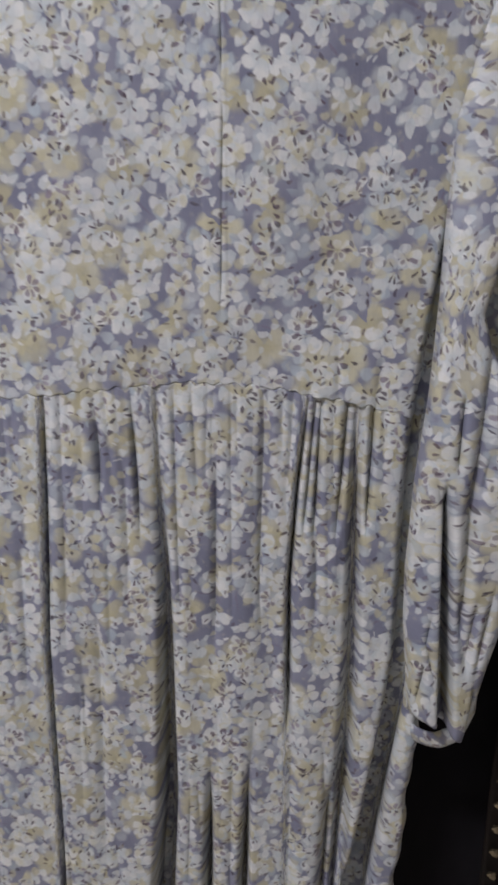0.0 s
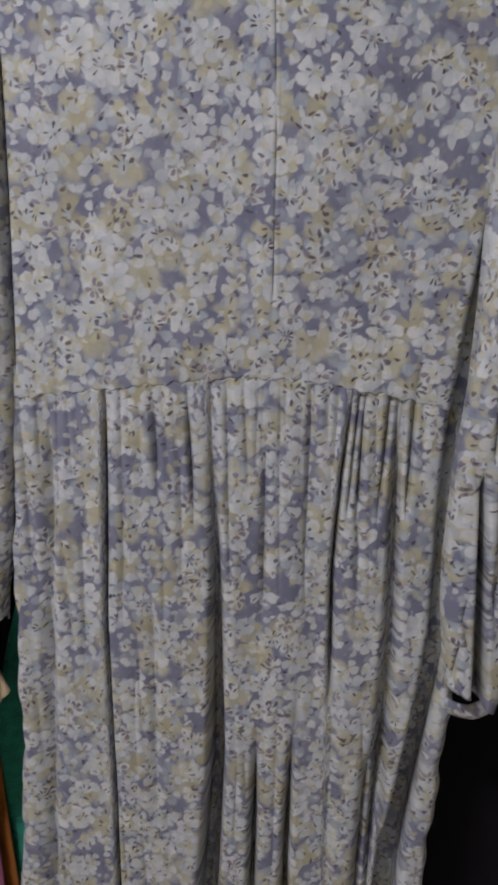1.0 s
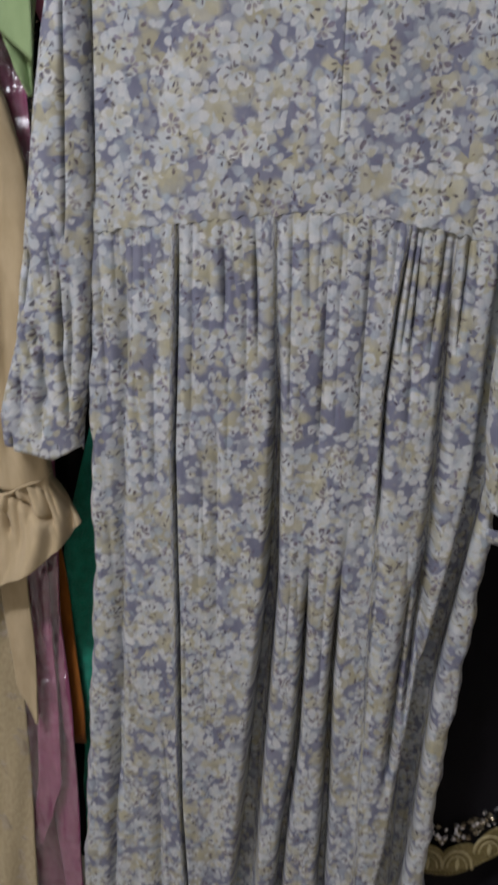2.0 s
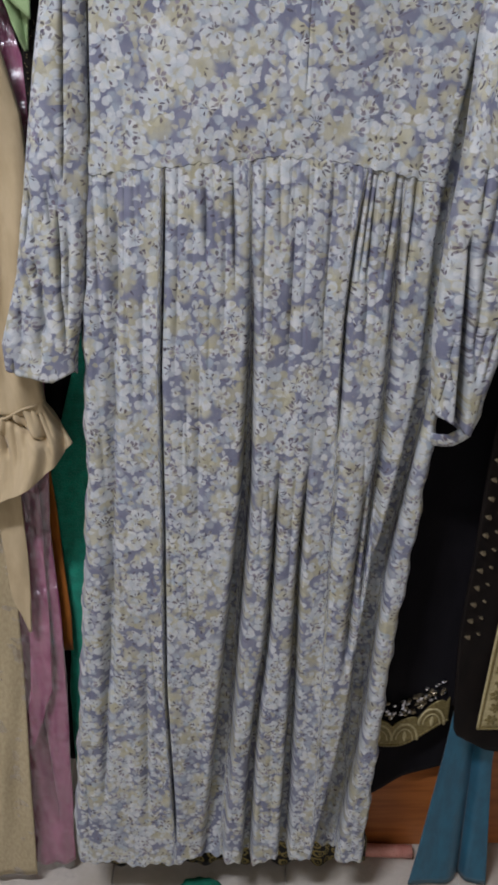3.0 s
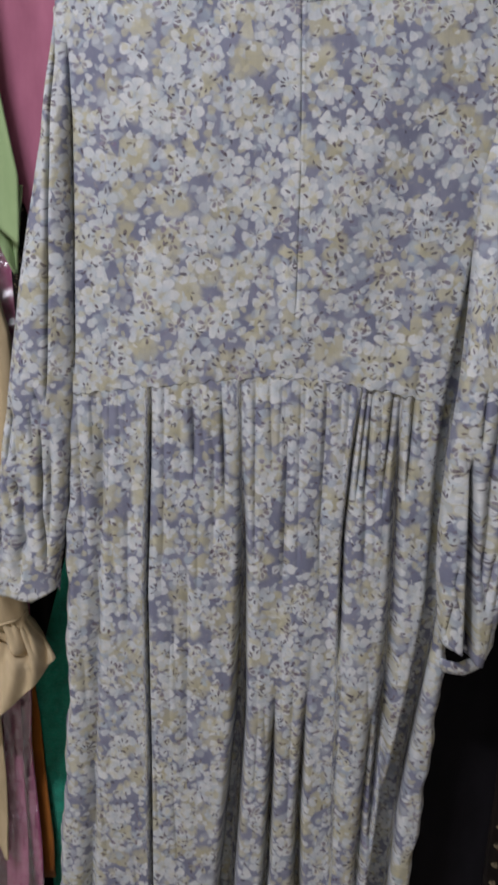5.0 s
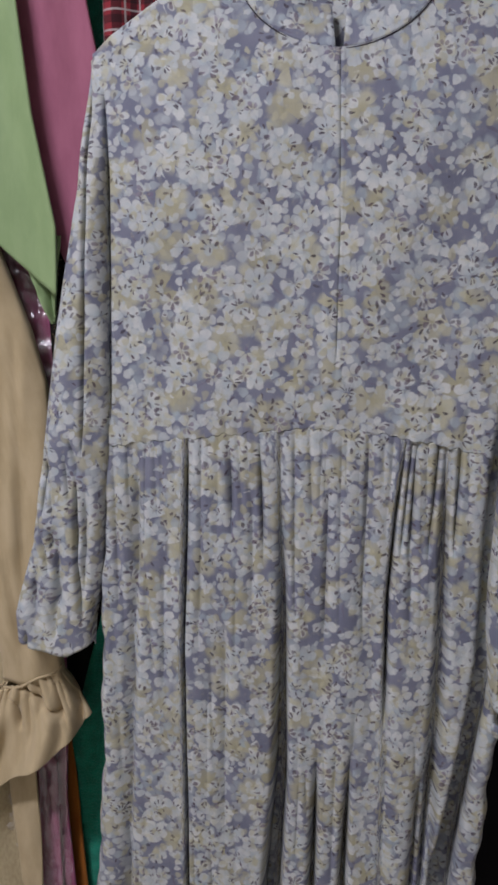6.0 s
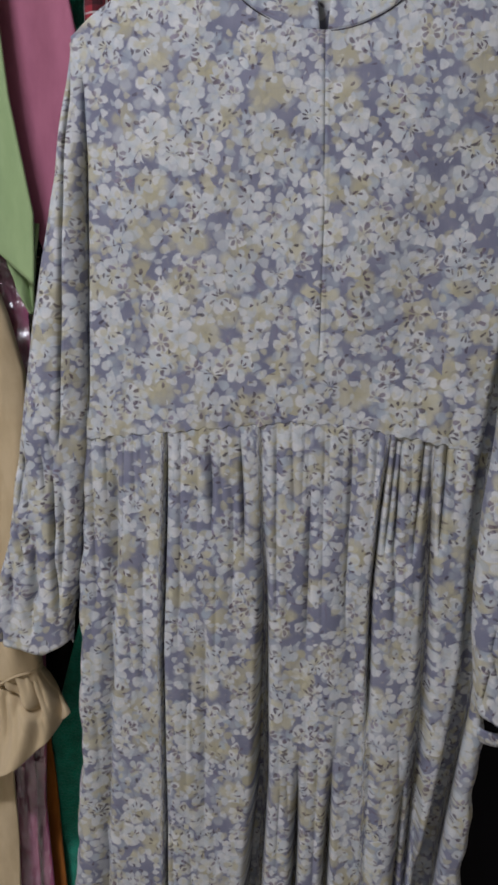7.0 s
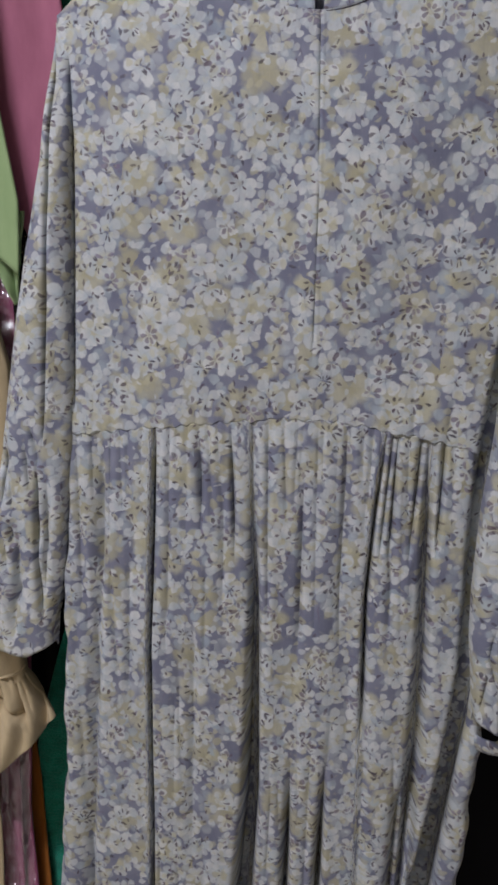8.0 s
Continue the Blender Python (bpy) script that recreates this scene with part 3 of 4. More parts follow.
def skirt_front():
    rows, cols = 520, 620
    left = [(1.21, -0.262), (0.993, -0.276), (0.796, -0.284), (0.547, -0.309), (0.2, -0.343), (0.10, -0.348)]
    right = [(1.21, 0.178), (0.95, 0.162), (0.855, 0.155), (0.773, 0.150), (0.66, 0.142), (0.552, 0.132), (0.435, 0.127), (0.299, 0.123), (0.17, 0.118), (0.08, 0.116)]
    s = np.linspace(0, 1, cols)[None, :].repeat(rows, 0)
    t = np.linspace(0, 1, rows)[:, None].repeat(cols, 1)
    sx = -0.262 + 0.437 * s
    hem = 0.123 + 0.006 * np.sin(s * 19) + 0.004 * np.sin(s * 47 + 1) + 0.0025 * np.sin(s * 151)
    z = waist(sx) + (hem - waist(sx)) * t
    xl, xr = line(z, left), line(z, right)
    xr = xr + 0.0015 * np.sin(z * 61) + 0.001 * np.sin(z * 133)
    xl = xl + 0.0015 * np.sin(z * 47 + 1) + 0.001 * np.sin(z * 120)
    x = xl + (xr - xl) * s
    y = chest(x, 1.2 + 0 * z) * (1 - smooth(t * 4)) - 0.010 * smooth(t * 4) + 0.010 * t - 0.0012 * smooth(t * 40) + waves(x, z, 11, 0.0020, 0.08, 0.05) * smooth(t * 5)
    # long folds
    y = y + crease(x, z, 0.030, 0.0019, 0.0018, [(1.19, -0.170), (0.947, -0.182), (0.741, -0.184), (0.467, -0.189), (0.17, -0.181)], 0.1, (0.0, 0.001))
    y = y + crease(x, z, 0.055, (0.003, 0.005), 0.003, [(1.19, -0.076), (1.02, -0.072), (0.791, -0.072), (0.547, -0.086), (0.32, -0.098), (0.17, -0.108), (0.0, -0.114)], 0.6, (0.0, 0.032))
    y = y + crease(x, z, 0.022, 0.0022, 0.002, [(1.19, 0.049), (1.108, 0.041), (1.02, 0.036), (0.86, 0.037)], 0.08, (0.0, 0.003))
    y = y + crease(x, z, 0.020, 0.004, 0.003, [(1.19, 0.093), (1.109, 0.092), (0.949, 0.096), (0.791, 0.093), (0.62, 0.090)], 0.15, (0.003, 0.012))
    fold = [(h, min(k + 0.005 * float(smooth((1.12 - h) / 0.2)), float(line(np.array([h]), right)[0]) - 0.011)) for h, k in SIDE_FOLD]
    y = y + crease(x, z, 0.020, 0.004, 0.003, fold, 0.2, (0.004, 0.046)) + crease(x, z, 0.034, 0.004, 0.003, [p for p in fold if p[0] < 0.95], 0.3, (0.019, 0.046))
    y = y + crease(x, z, 0.034, 0.004, 0.003, [(0.83, -0.037), (0.706, -0.039), (0.567, -0.043), (0.413, -0.056), (0.32, -0.060), (0.0, -0.068)], 0.14, (0.0, 0.012))
    y = y + crease(x, z, 0.036, 0.004, 0.003, [(0.83, -0.001), (0.661, -0.005), (0.47, -0.003), (0.265, -0.004), (0.0, -0.006)], 0.14, (0.0, 0.014))
    y = y + crease(x, z, 0.018, 0.005, 0.003, [(0.82, 0.077), (0.66, 0.071), (0.50, 0.066)], 0.08, (0.0, 0.003))
    y = y + crease(x, z, 0.012, 0.005, 0.003, [(0.86, 0.092), (0.70, 0.084), (0.60, 0.080)], 0.06)
    y = y + crease(x, z, 0.012, 0.010, 0.004, [(1.19, -0.222), (1.046, -0.229), (0.791, -0.247), (0.45, -0.268)], 0.1)
    y = y + crease(x, z, 0.012, 0.006, 0.004, [(0.62, -0.262), (0.45, -0.275), (0.25, -0.290)], 0.1) + crease(x, z, 0.010, 0.008, 0.004, [(0.55, -0.215), (0.20, -0.225)], 0.12)
    y = y + crease(x, z, 0.012, 0.0025, 0.0025, [(1.19, -0.097), (1.06, -0.094)]) + crease(x, z, 0.007, 0.004, 0.003, [(1.15, -0.027), (0.95, -0.031)])
    y = y + crease(x, z, 0.008, 0.003, 0.003, [(1.18, -0.126), (1.08, -0.127)]) + crease(x, z, 0.006, 0.004, 0.003, [(1.19, 0.012), (0.98, 0.008)], 0.1)
    y = y + crease(x, z, 0.005, 0.006, 0.004, [(1.0, -0.135), (0.7, -0.142)], 0.1) + crease(x, z, 0.006, 0.006, 0.004, [(0.9, 0.04), (0.55, 0.036)], 0.1)
    # the fan of small pleats
    for c, e in ((0.055, 0.046), (0.061, 0.054), (0.082, 0.074), (0.104, 0.100)):
        y = y + crease(x, z, 0.010, 0.0025, 0.0022, [(1.20, c), (1.06, e)], 0.05)
    # gathers below the seam
    rnd = random.Random(21)
    for i in range(44):
        c = -0.25 + 0.40 * (i + rnd.uniform(0, 0.9)) / 44
        run = rnd.choice((0.05, 0.08, 0.12, 0.2))
        drift = rnd.uniform(-0.006, 0.006) + (c - MID) * 0.10 * run
        y = y + crease(x, z, rnd.uniform(0.001, 0.0042), rnd.uniform(0.002, 0.005), rnd.uniform(0.002, 0.004), [(1.21, c), (1.18 - run, c + drift)], 0.05)
    # soft crumples further down
    for i in range(110):
        zc, c = rnd.uniform(0.15, 1.1), rnd.uniform(-0.33, 0.12)
        run = rnd.uniform(0.03, 0.10)
        y = y + crease(x, z, rnd.uniform(0.001, 0.003), rnd.uniform(0.002, 0.006), rnd.uniform(0.002, 0.005), [(zc + run, c), (zc - run, c + rnd.uniform(-0.008, 0.008))], 0.04)
    # the lip of the side fold hangs over it
    flat_x = x
    d = x - line(z, fold)
    x = x - 0.010 * smooth(d / 0.004) * np.exp(-np.clip(d - 0.004, 0, None) / 0.008) * smooth((1.12 - z) / 0.2) * smooth((1 - s) / 0.02)
    # across the cloth: each fold swallows a strip of the print
    u = 1.08 * (x - MID)
    swallowed = (([(1.21, -0.169), (0.947, -0.182), (0.741, -0.184), (0.467, -0.189), (0.17, -0.181)], 0.034),
                 ([(1.21, -0.076), (1.02, -0.072), (0.791, -0.072), (0.547, -0.086), (0.32, -0.098), (0.17, -0.108)], 0.047),
                 ([(1.21, 0.050), (1.108, 0.041), (1.02, 0.036), (0.5, 0.037)], 0.029), ([(1.21, 0.093), (0.949, 0.096), (0.62, 0.090)], 0.041), (fold, 0.053))
    for pts, wide in swallowed:
        u = u + wide * smooth((flat_x - line(z, pts) + 0.007) / 0.006)
    # the side edges turn back
    y = y + 0.03 * smooth((0.03 - s) / 0.03) ** 2 + 0.012 * smooth((s - 0.985) / 0.015) ** 2
    P = np.stack([x, y, z], -1)
    return grid_mesh("skirt", P, np.stack([u, z], -1), thick=0.0012)


link("skirt", skirt_front(), FLORAL, dress)


def back_panel():
    rows, cols = 90, 60
    s = np.linspace(0, 1, cols)[None, :].repeat(rows, 0)
    t = np.linspace(0, 1, rows)[:, None].repeat(cols, 1)
    sx = MID + (s - 0.5) * 0.47
    top = np.minimum(shoulder(sx), 1.635)
    z = top + (0.125 - top) * t
    xl = line(z, [(1.7, -0.255), (1.2, -0.262), (0.796, -0.28), (0.2, -0.338), (0.1, -0.34)])
    xr = line(z, [(1.7, 0.215), (1.2, 0.19), (0.877, 0.135), (0.602, 0.118), (0.19, 0.096), (0.1, 0.094)])
    x = xl + (xr - xl) * s
    y = 0.028 + 0.045 * smooth((1.45 - z) / 0.4) + waves(x, z, 8, 0.004, 0.06, 0.05) * t - 0.012 * (np.abs(s - 0.5) * 2) ** 6
    return grid_mesh("back_panel", np.stack([x, y, z], -1), np.stack([x, z], -1), thick=0.0012)


link("back_panel", back_panel(), FLORAL, dress)


def collar():
    """A standing band round the neck, open at the front."""
    rows, cols = 16, 160
    a = np.linspace(0.035, 2 * math.pi - 0.035, cols)[None, :].repeat(rows, 0)
    t = np.linspace(0, 1, rows)[:, None].repeat(cols, 1)
    f = (1 + np.cos(a)) / 2
    x = MID + 0.1 * np.sin(a) * (1 - 0.10 * t)
    x = x + np.where(f > 0.9, np.sign(np.sin(a)) * 0.004 * t, 0)
    zb = np.where(f > 0.5, np.minimum(neck(np.clip(MID + 0.1 * np.sin(a), MID - 0.1, MID + 0.1)), 1.632), 1.632)
    z = zb + 0.042 * t
    fy, by = chest(MID + 0.1 * np.sin(a), zb) - 0.001, 0.030
    y = by + (fy - by) * smooth(f * 1.15) + 0.010 * t * (2 * f - 1)
    # the left flap at the opening curls inwards
    curl = smooth((a - 5.75) / 0.4)
    y = y + 0.014 * curl * t
    P = np.stack([x, y, z], -1)
    return grid_mesh("collar", P, np.stack([x * 1.1 + 0.4, z], -1), thick=0.0012)


link("collar", collar(), FLORAL, dress)
xs = np.linspace(MID - 0.093, MID + 0.093, 60)
part("neck_seam", wire_mesh("neck_seam", [(x, float(chest(x, neck(x))) - 0.0012, float(neck(x)) - 0.001) for x in xs], 0.0005, 6), THREAD, dress, "thin dark neck seam")

def crumples(seed, x0, x1, z0, z1, count):
    """Short slanting creases scattered over a stretch of sleeve."""
    r = random.Random(seed)
    out = []
    for _ in range(count):
        x, z, run = r.uniform(x0, x1), r.uniform(z0, z1), r.uniform(0.012, 0.035)
        out.append((r.uniform(0.003, 0.008), r.uniform(0.002, 0.005), r.uniform(0.002, 0.003), [(z + run, x), (z - run, x + r.uniform(-0.012, 0.012))], 0.02))
    return out


LEFT_OUT = [(1.551, -0.2535), (1.53, -0.257), (1.433, -0.270), (1.31, -0.298), (1.218, -0.315), (1.07, -0.341), (0.985, -0.366), (0.92, -0.364)]
LEFT_IN = [(1.551, -0.2475), (1.52, -0.243), (1.448, -0.243), (1.353, -0.246), (1.171, -0.254), (1.03, -0.270), (0.985, -0.281), (0.92, -0.288)]
tube_cloth("sleeve", FLORAL, dress, LEFT_OUT, LEFT_IN, 1.556, 0.953, lambda z: 0.004 + 0.012 * smooth((z - 1.45) / 0.1), 0.022, seed=3, shift=0.63,
           dips=[(0.014, 0.0018, 0.0016, [(1.53, -0.2535), (1.3, -0.270), (1.17, -0.279)]),
                 (0.018, 0.0025, 0.002, [(1.15, -0.287), (1.05, -0.292), (0.985, -0.290)]),
                 (0.010, 0.004, 0.005, [(1.10, -0.310), (0.99, -0.316)]), (0.008, 0.004, 0.004, [(1.14, -0.276), (0.99, -0.289)]),
                 (0.007, 0.004, 0.004, [(1.06, -0.335), (0.98, -0.342)])] + crumples(17, -0.36, -0.28, 0.95, 1.18, 22),
           tilt=lambda x: np.interp(x, [-0.366, -0.33, -0.309, -0.286], [0.006, -0.003, -0.008, 0.004]), label="long sleeve with crumpled lower end")
RIGHT_IN = [(1.551, 0.200), (1.5, 0.180), (1.40, 0.156), (1.344, 0.153), (1.27, 0.149), (1.198, 0.143), (1.128, 0.135), (1.048, 0.131), (1.0, 0.132), (0.95, 0.137), (0.90, 0.141)]
RIGHT_OUT = [(1.551, 0.212), (1.45, 0.225), (1.36, 0.215), (1.30, 0.190), (1.262, 0.178), (1.24, 0.184), (1.18, 0.212), (1.08, 0.224), (1.013, 0.208), (0.971, 0.196), (0.90, 0.180)]
tube_cloth("sleeve", FLORAL, dress, RIGHT_IN, RIGHT_OUT, 1.551, 0.918, lambda z: 0.004 - 0.045 * smooth((1.5 - z) / 0.35), 0.022, seed=6, shift=1.37,
           dips=[(0.040, 0.002, 0.002, [(1.13, 0.156), (1.0, 0.166), (0.95, 0.170), (0.90, 0.174)], 0.04, (0.001, 0.011)), (0.010, 0.004, 0.004, [(1.25, 0.185), (1.06, 0.172)]),
                 (0.010, 0.004, 0.004, [(1.12, 0.178), (0.99, 0.172)]), (0.008, 0.003, 0.003, [(1.06, 0.20), (0.98, 0.188)])] + crumples(19, 0.14, 0.21, 0.93, 1.2, 14),
           tilt=lambda x: np.interp(x, [0.125, 0.15, 0.17, 0.19], [0.008, 0.0, -0.014, -0.030]),
           label="long sleeve with a deep fold")


def cuff_band():
    """The turned band below the sleeve's end, a loose loop."""
    rows, cols = 10, 60
    t = np.linspace(0, 1, cols)[None, :].repeat(rows, 0)
    h = np.linspace(-1, 1, rows)[:, None].repeat(cols, 1)
    way = np.array([(0.188, 0.956), (0.189, 0.920), (0.181, 0.894), (0.167, 0.880), (0.154, 0.873), (0.143, 0.868)])
    k = np.linspace(0, 1, len(way))
    cx, cz = np.interp(t, k, way[:, 0]), np.interp(t, k, way[:, 1])
    nx, nz = np.interp(t, [0, 0.5, 1], [-0.95, -0.5, 0.0]), np.interp(t, [0, 0.5, 1], [0.1, 0.85, 1.0])
    w = 0.009
    P = np.stack([cx + nx * h * w, -0.045 - 0.005 * (1 - h * h) + 0.055 * t ** 3, cz + nz * h * w], -1)
    return grid_mesh("cuff", P, np.stack([t * 0.1 + 2.2, h * 0.009], -1), thick=-0.002)


link("cuff", cuff_band(), FLORAL, dress)
hook(dress, MID, 1.60, 0.03)

# ---------- garments to one side ----------
beige = thing("beige_dress", (-0.45, 0.05, 0.03), "plain beige dress with gathered ruffle cuffs and a tie belt", "dress")
panel("body", BEIGE_SLUB, beige, [(1.70, -0.52), (1.5, -0.62), (0.03, -0.66)], [(1.70, -0.48), (1.5, -0.40), (0.9, -0.385), (0.75, -0.398), (0.3, -0.412), (0.03, -0.425)], 1.70, 0.03, 0.058, 0.005, 0.06, 31, 120, 70)
tube_cloth("sleeve", BEIGE, beige, [(1.62, -0.50), (1.45, -0.47), (1.2, -0.455), (1.0, -0.425), (0.915, -0.405)], [(1.62, -0.465), (1.5, -0.415), (1.294, -0.346), (1.237, -0.333), (1.146, -0.327), (1.067, -0.336), (0.98, -0.343), (0.885, -0.334)],
           1.62, 0.885, lambda z: 0.045 + 0 * z, 0.016, seed=9, folds=0.004, rows=120, cols=90, dips=[(0.008, 0.006, 0.006, [(1.3, -0.36), (1.0, -0.372)]), (0.007, 0.004, 0.004, [(1.05, -0.39), (0.92, -0.375)])])


def ruffle():
    """A gathered flounce below the cuff's slanting drawn-in seam; its mouth turns towards the floral dress."""
    rows, cols = 80, 260
    a = np.linspace(-math.pi, math.pi, cols)[None, :].repeat(rows, 0)
    t = np.linspace(0, 1, rows)[:, None].repeat(cols, 1)
    flare = t ** 0.75
    w = 0.036 + 0.034 * flare
    x = -0.376 + 0.002 * t + w * np.sin(a) + 0.006 * flare * np.sin(a * 3 + 1)
    # folds run slantwise from the seam to the mouth
    b = a + 0.9 * t
    y = 0.042 - (0.014 + 0.018 * flare) * np.cos(a) + 0.011 * flare * np.sin(b * 4 + 0.8 * np.sin(b * 2)) + 0.005 * flare * np.sin(b * 9 + 2) + 0.003 * (1 - t) * np.sin(a * 23 + np.sin(a * 7))
    top = 0.9035 + 0.39 * (x + 0.333)
    low = 0.819 + 0.79 * (x + 0.327) + 0.003 * np.sin(b * 3)
    z = top + (low - top) * t
    dips = crease(x, z, 0.016, 0.004, 0.003, [(0.902, -0.346), (0.842, -0.332)], 0.012) + crease(x, z, 0.014, 0.005, 0.006, [(0.886, -0.385), (0.846, -0.334)], 0.012)
    dips = dips + crease(x, z, 0.010, 0.004, 0.004, [(0.870, -0.392), (0.829, -0.381)], 0.015) + crease(x, z, 0.007, 0.003, 0.003, [(0.898, -0.364), (0.864, -0.352)], 0.012)
    y = y + np.where(np.cos(a) > 0, dips, 0)
    P = np.stack([x, y, z], -1)[:, ::-1]
    return grid_mesh("ruffle", P, cloth_metres(P, z, 0.5), thick=-0.0015)


link("ruffle", ruffle(), BEIGE, beige, "gathered beige ruffle cuff")
part("cuff_cord", wire_mesh("cuff_cord", [(-0.3705 + 0.0365 * math.sin(a), 0.042 - 0.0175 * math.cos(a), 0.8885 + 0.0145 * math.sin(a) + 0.0015 * math.sin(5 * a)) for a in np.linspace(0, 6.283, 40)], 0.0016, 8), BEIGE, beige, "drawn-in gathering seam")
panel("tie", BEIGE, beige, [(0.84, -0.415), (0.6, -0.408), (0.54, -0.389)], [(0.84, -0.378), (0.6, -0.380), (0.54, -0.3855)], 0.84, 0.538, 0.050, 0.003, 0.03, 33, 50, 16, label="pointed end of the tie belt")
hook(beige, -0.50, 1.69, 0.07)

def crumpled_film(left, right, top, bottom, y):
    """A thin sheet with sharp irregular creases."""
    rows, cols = 420, 60
    P = np.zeros((rows, cols, 3))
    for i in range(rows):
        z = top + (bottom - top) * i / (rows - 1)
        xl, xr = float(line(z, left)), float(line(z, right))
        for j in range(cols):
            x = xl + (xr - xl) * j / (cols - 1)
            a = abs(noise.noise((x * 42, z * 13, 3.1))) + 0.5 * abs(noise.noise((x * 90 + z * 30, z * 34, 7.7))) + 1.1 * abs(noise.noise((x * 26 + z * 20, z * 64, 1.7)))
            P[i, j] = x, y - 0.012 * a, z
    return grid_mesh("film", P, P[:, :, (0, 2)], thick=0.0)


pink = thing("packed_pink_garment", (-0.41, 0.06, 0.03), "folded pink garment hanging in creased clear plastic film", "garment")
PINK_EDGE = [(1.72, -0.44), (1.45, -0.385), (1.333, -0.343), (1.277, -0.326), (1.20, -0.322), (1.0, -0.340), (0.804, -0.344), (0.7, -0.351), (0.52, -0.348), (0.45, -0.348), (0.166, -0.358), (0.03, -0.366)]
panel("fabric", PINK, pink, [(1.72, -0.47), (1.4, -0.50), (0.03, -0.49)], PINK_EDGE, 1.72, 0.03, 0.080, 0.006, 0.05, 41, 160, 60,
      dips=[(0.02, 0.006, 0.004, [(0.82, -0.372), (0.45, -0.368)]), (0.015, 0.01, 0.005, [(0.5, -0.40), (0.1, -0.385)])])
panel("tie", PINK, pink, [(0.82, -0.384), (0.56, -0.390), (0.42, -0.402), (0.30, -0.424)], [(0.82, -0.358), (0.56, -0.362), (0.42, -0.368), (0.30, -0.408)], 0.82, 0.30, 0.070, 0.003, 0.03, 43, 70, 16, label="pink tie end lying under the film")
film = link("film", crumpled_film([(1.72, -0.475), (1.4, -0.505), (0.02, -0.495)], [(z, x + 0.004) for z, x in PINK_EDGE], 1.72, 0.02, 0.066), FILM, pink, "creased clear plastic film")
hook(pink, -0.455, 1.71, 0.082)
film.visible_shadow = False

green = thing("green_garment", (-0.36, 0.03, 1.3), "light green satin sleeve with a folded flounce", "garment")
panel("sleeve", GREEN, green, [(1.72, -0.40), (1.5, -0.44), (1.3, -0.43)], [(1.72, -0.338), (1.606, -0.327), (1.505, -0.319), (1.398, -0.302), (1.36, -0.304), (1.28, -0.31)], 1.72,
      [(0, 1.43), (0.4, 1.40), (0.62, 1.372), (0.85, 1.345), (1, 1.33)], 0.022, 0.004, 0.06, 51, 80, 50)
panel("flounce", GREEN, green, [(1.39, -0.345), (1.33, -0.330), (1.300, -0.319)], [(1.39, -0.302), (1.35, -0.307), (1.300, -0.315)], 1.39, 1.300, 0.034, 0.003, 0.02, 53, 40, 26,
      dips=[(0.012, 0.003, 0.003, [(1.39, -0.327), (1.30, -0.316)])], label="small folded green flounce")
hook(green, -0.37, 1.71, 0.025)

mauve = thing("mauve_garment", (-0.31, 0.05, 1.35), "plain dusky pink garment with a tapering sleeve", "garment")
panel("sleeve", MAUVE_CLOTH, mauve, [(1.72, -0.36), (1.38, -0.40)], [(1.72, -0.262), (1.61, -0.266), (1.564, -0.258), (1.48, -0.270), (1.398, -0.290), (1.36, -0.300)], 1.72, [(0, 1.47), (0.6, 1.42), (1, 1.36)], 0.046, 0.004, 0.06, 61, 80, 40)
hook(mauve, -0.315, 1.71, 0.045)

beaded = thing("black_beaded_garment", (-0.3, 0.1, 0.2), "black garment with a narrow beaded edge", "garment")
panel("body", BLACK, beaded, [(1.72, -0.36), (1.5, -0.46), (0.2, -0.48)], [(1.72, -0.25), (1.5, -0.19), (0.2, -0.20)], 1.72, 0.2, 0.15, 0.006, 0.07, 71, 80, 50)
panel("edge_trim", BLACK_BROWN, beaded, [(1.43, -0.318), (1.30, -0.325), (1.20, -0.325)], [(1.43, -0.300), (1.30, -0.307), (1.20, -0.305)], 1.43, 1.20, 0.052, 0.001, 0.03, 73, 40, 10)
bead_bm = bmesh.new()
bmesh.ops.create_icosphere(bead_bm, subdivisions=1, radius=0.0016)
bead_mesh = bpy.data.meshes.new("bead")
bead_bm.to_mesh(bead_mesh)
bead_bm.free()
rnd = random.Random(5)
for i in range(70):
    z = 1.21 + 0.21 * i / 70
    b = link("bead", bead_mesh if i == 0 else bead_mesh, DULL_STONE, beaded)
    b.matrix_basis = Matrix.Translation((line(z, [(1.43, -0.309), (1.30, -0.316), (1.20, -0.315)]) + rnd.uniform(-0.006, 0.006), 0.0485, z))
hook(beaded, -0.30, 1.71, 0.15)

plaid = thing("plaid_garment", (-0.24, 0.08, 1.35), "red, black and white plaid garment", "garment")
panel("body", PLAID, plaid, [(1.72, -0.250), (1.35, -0.262)], [(1.72, -0.205), (1.35, -0.16)], 1.72, 1.35, 0.072, 0.006, 0.05, 81, 50, 40)
hook(plaid, -0.235, 1.71, 0.075)
dark_green = thing("dark_green_garment", (-0.1, 0.1, 0.6), "dark green garment hanging behind the floral dress", "garment")
panel("body", DARK_GREEN, dark_green, [(1.74, -0.18), (1.6, -0.19), (0.6, -0.19)], [(1.74, -0.05), (1.6, 0.02), (0.6, 0.02)], 1.74, 0.6, 0.125, 0.006, 0.07, 83, 60, 50)
hook(dark_green, -0.12, 1.73, 0.125)

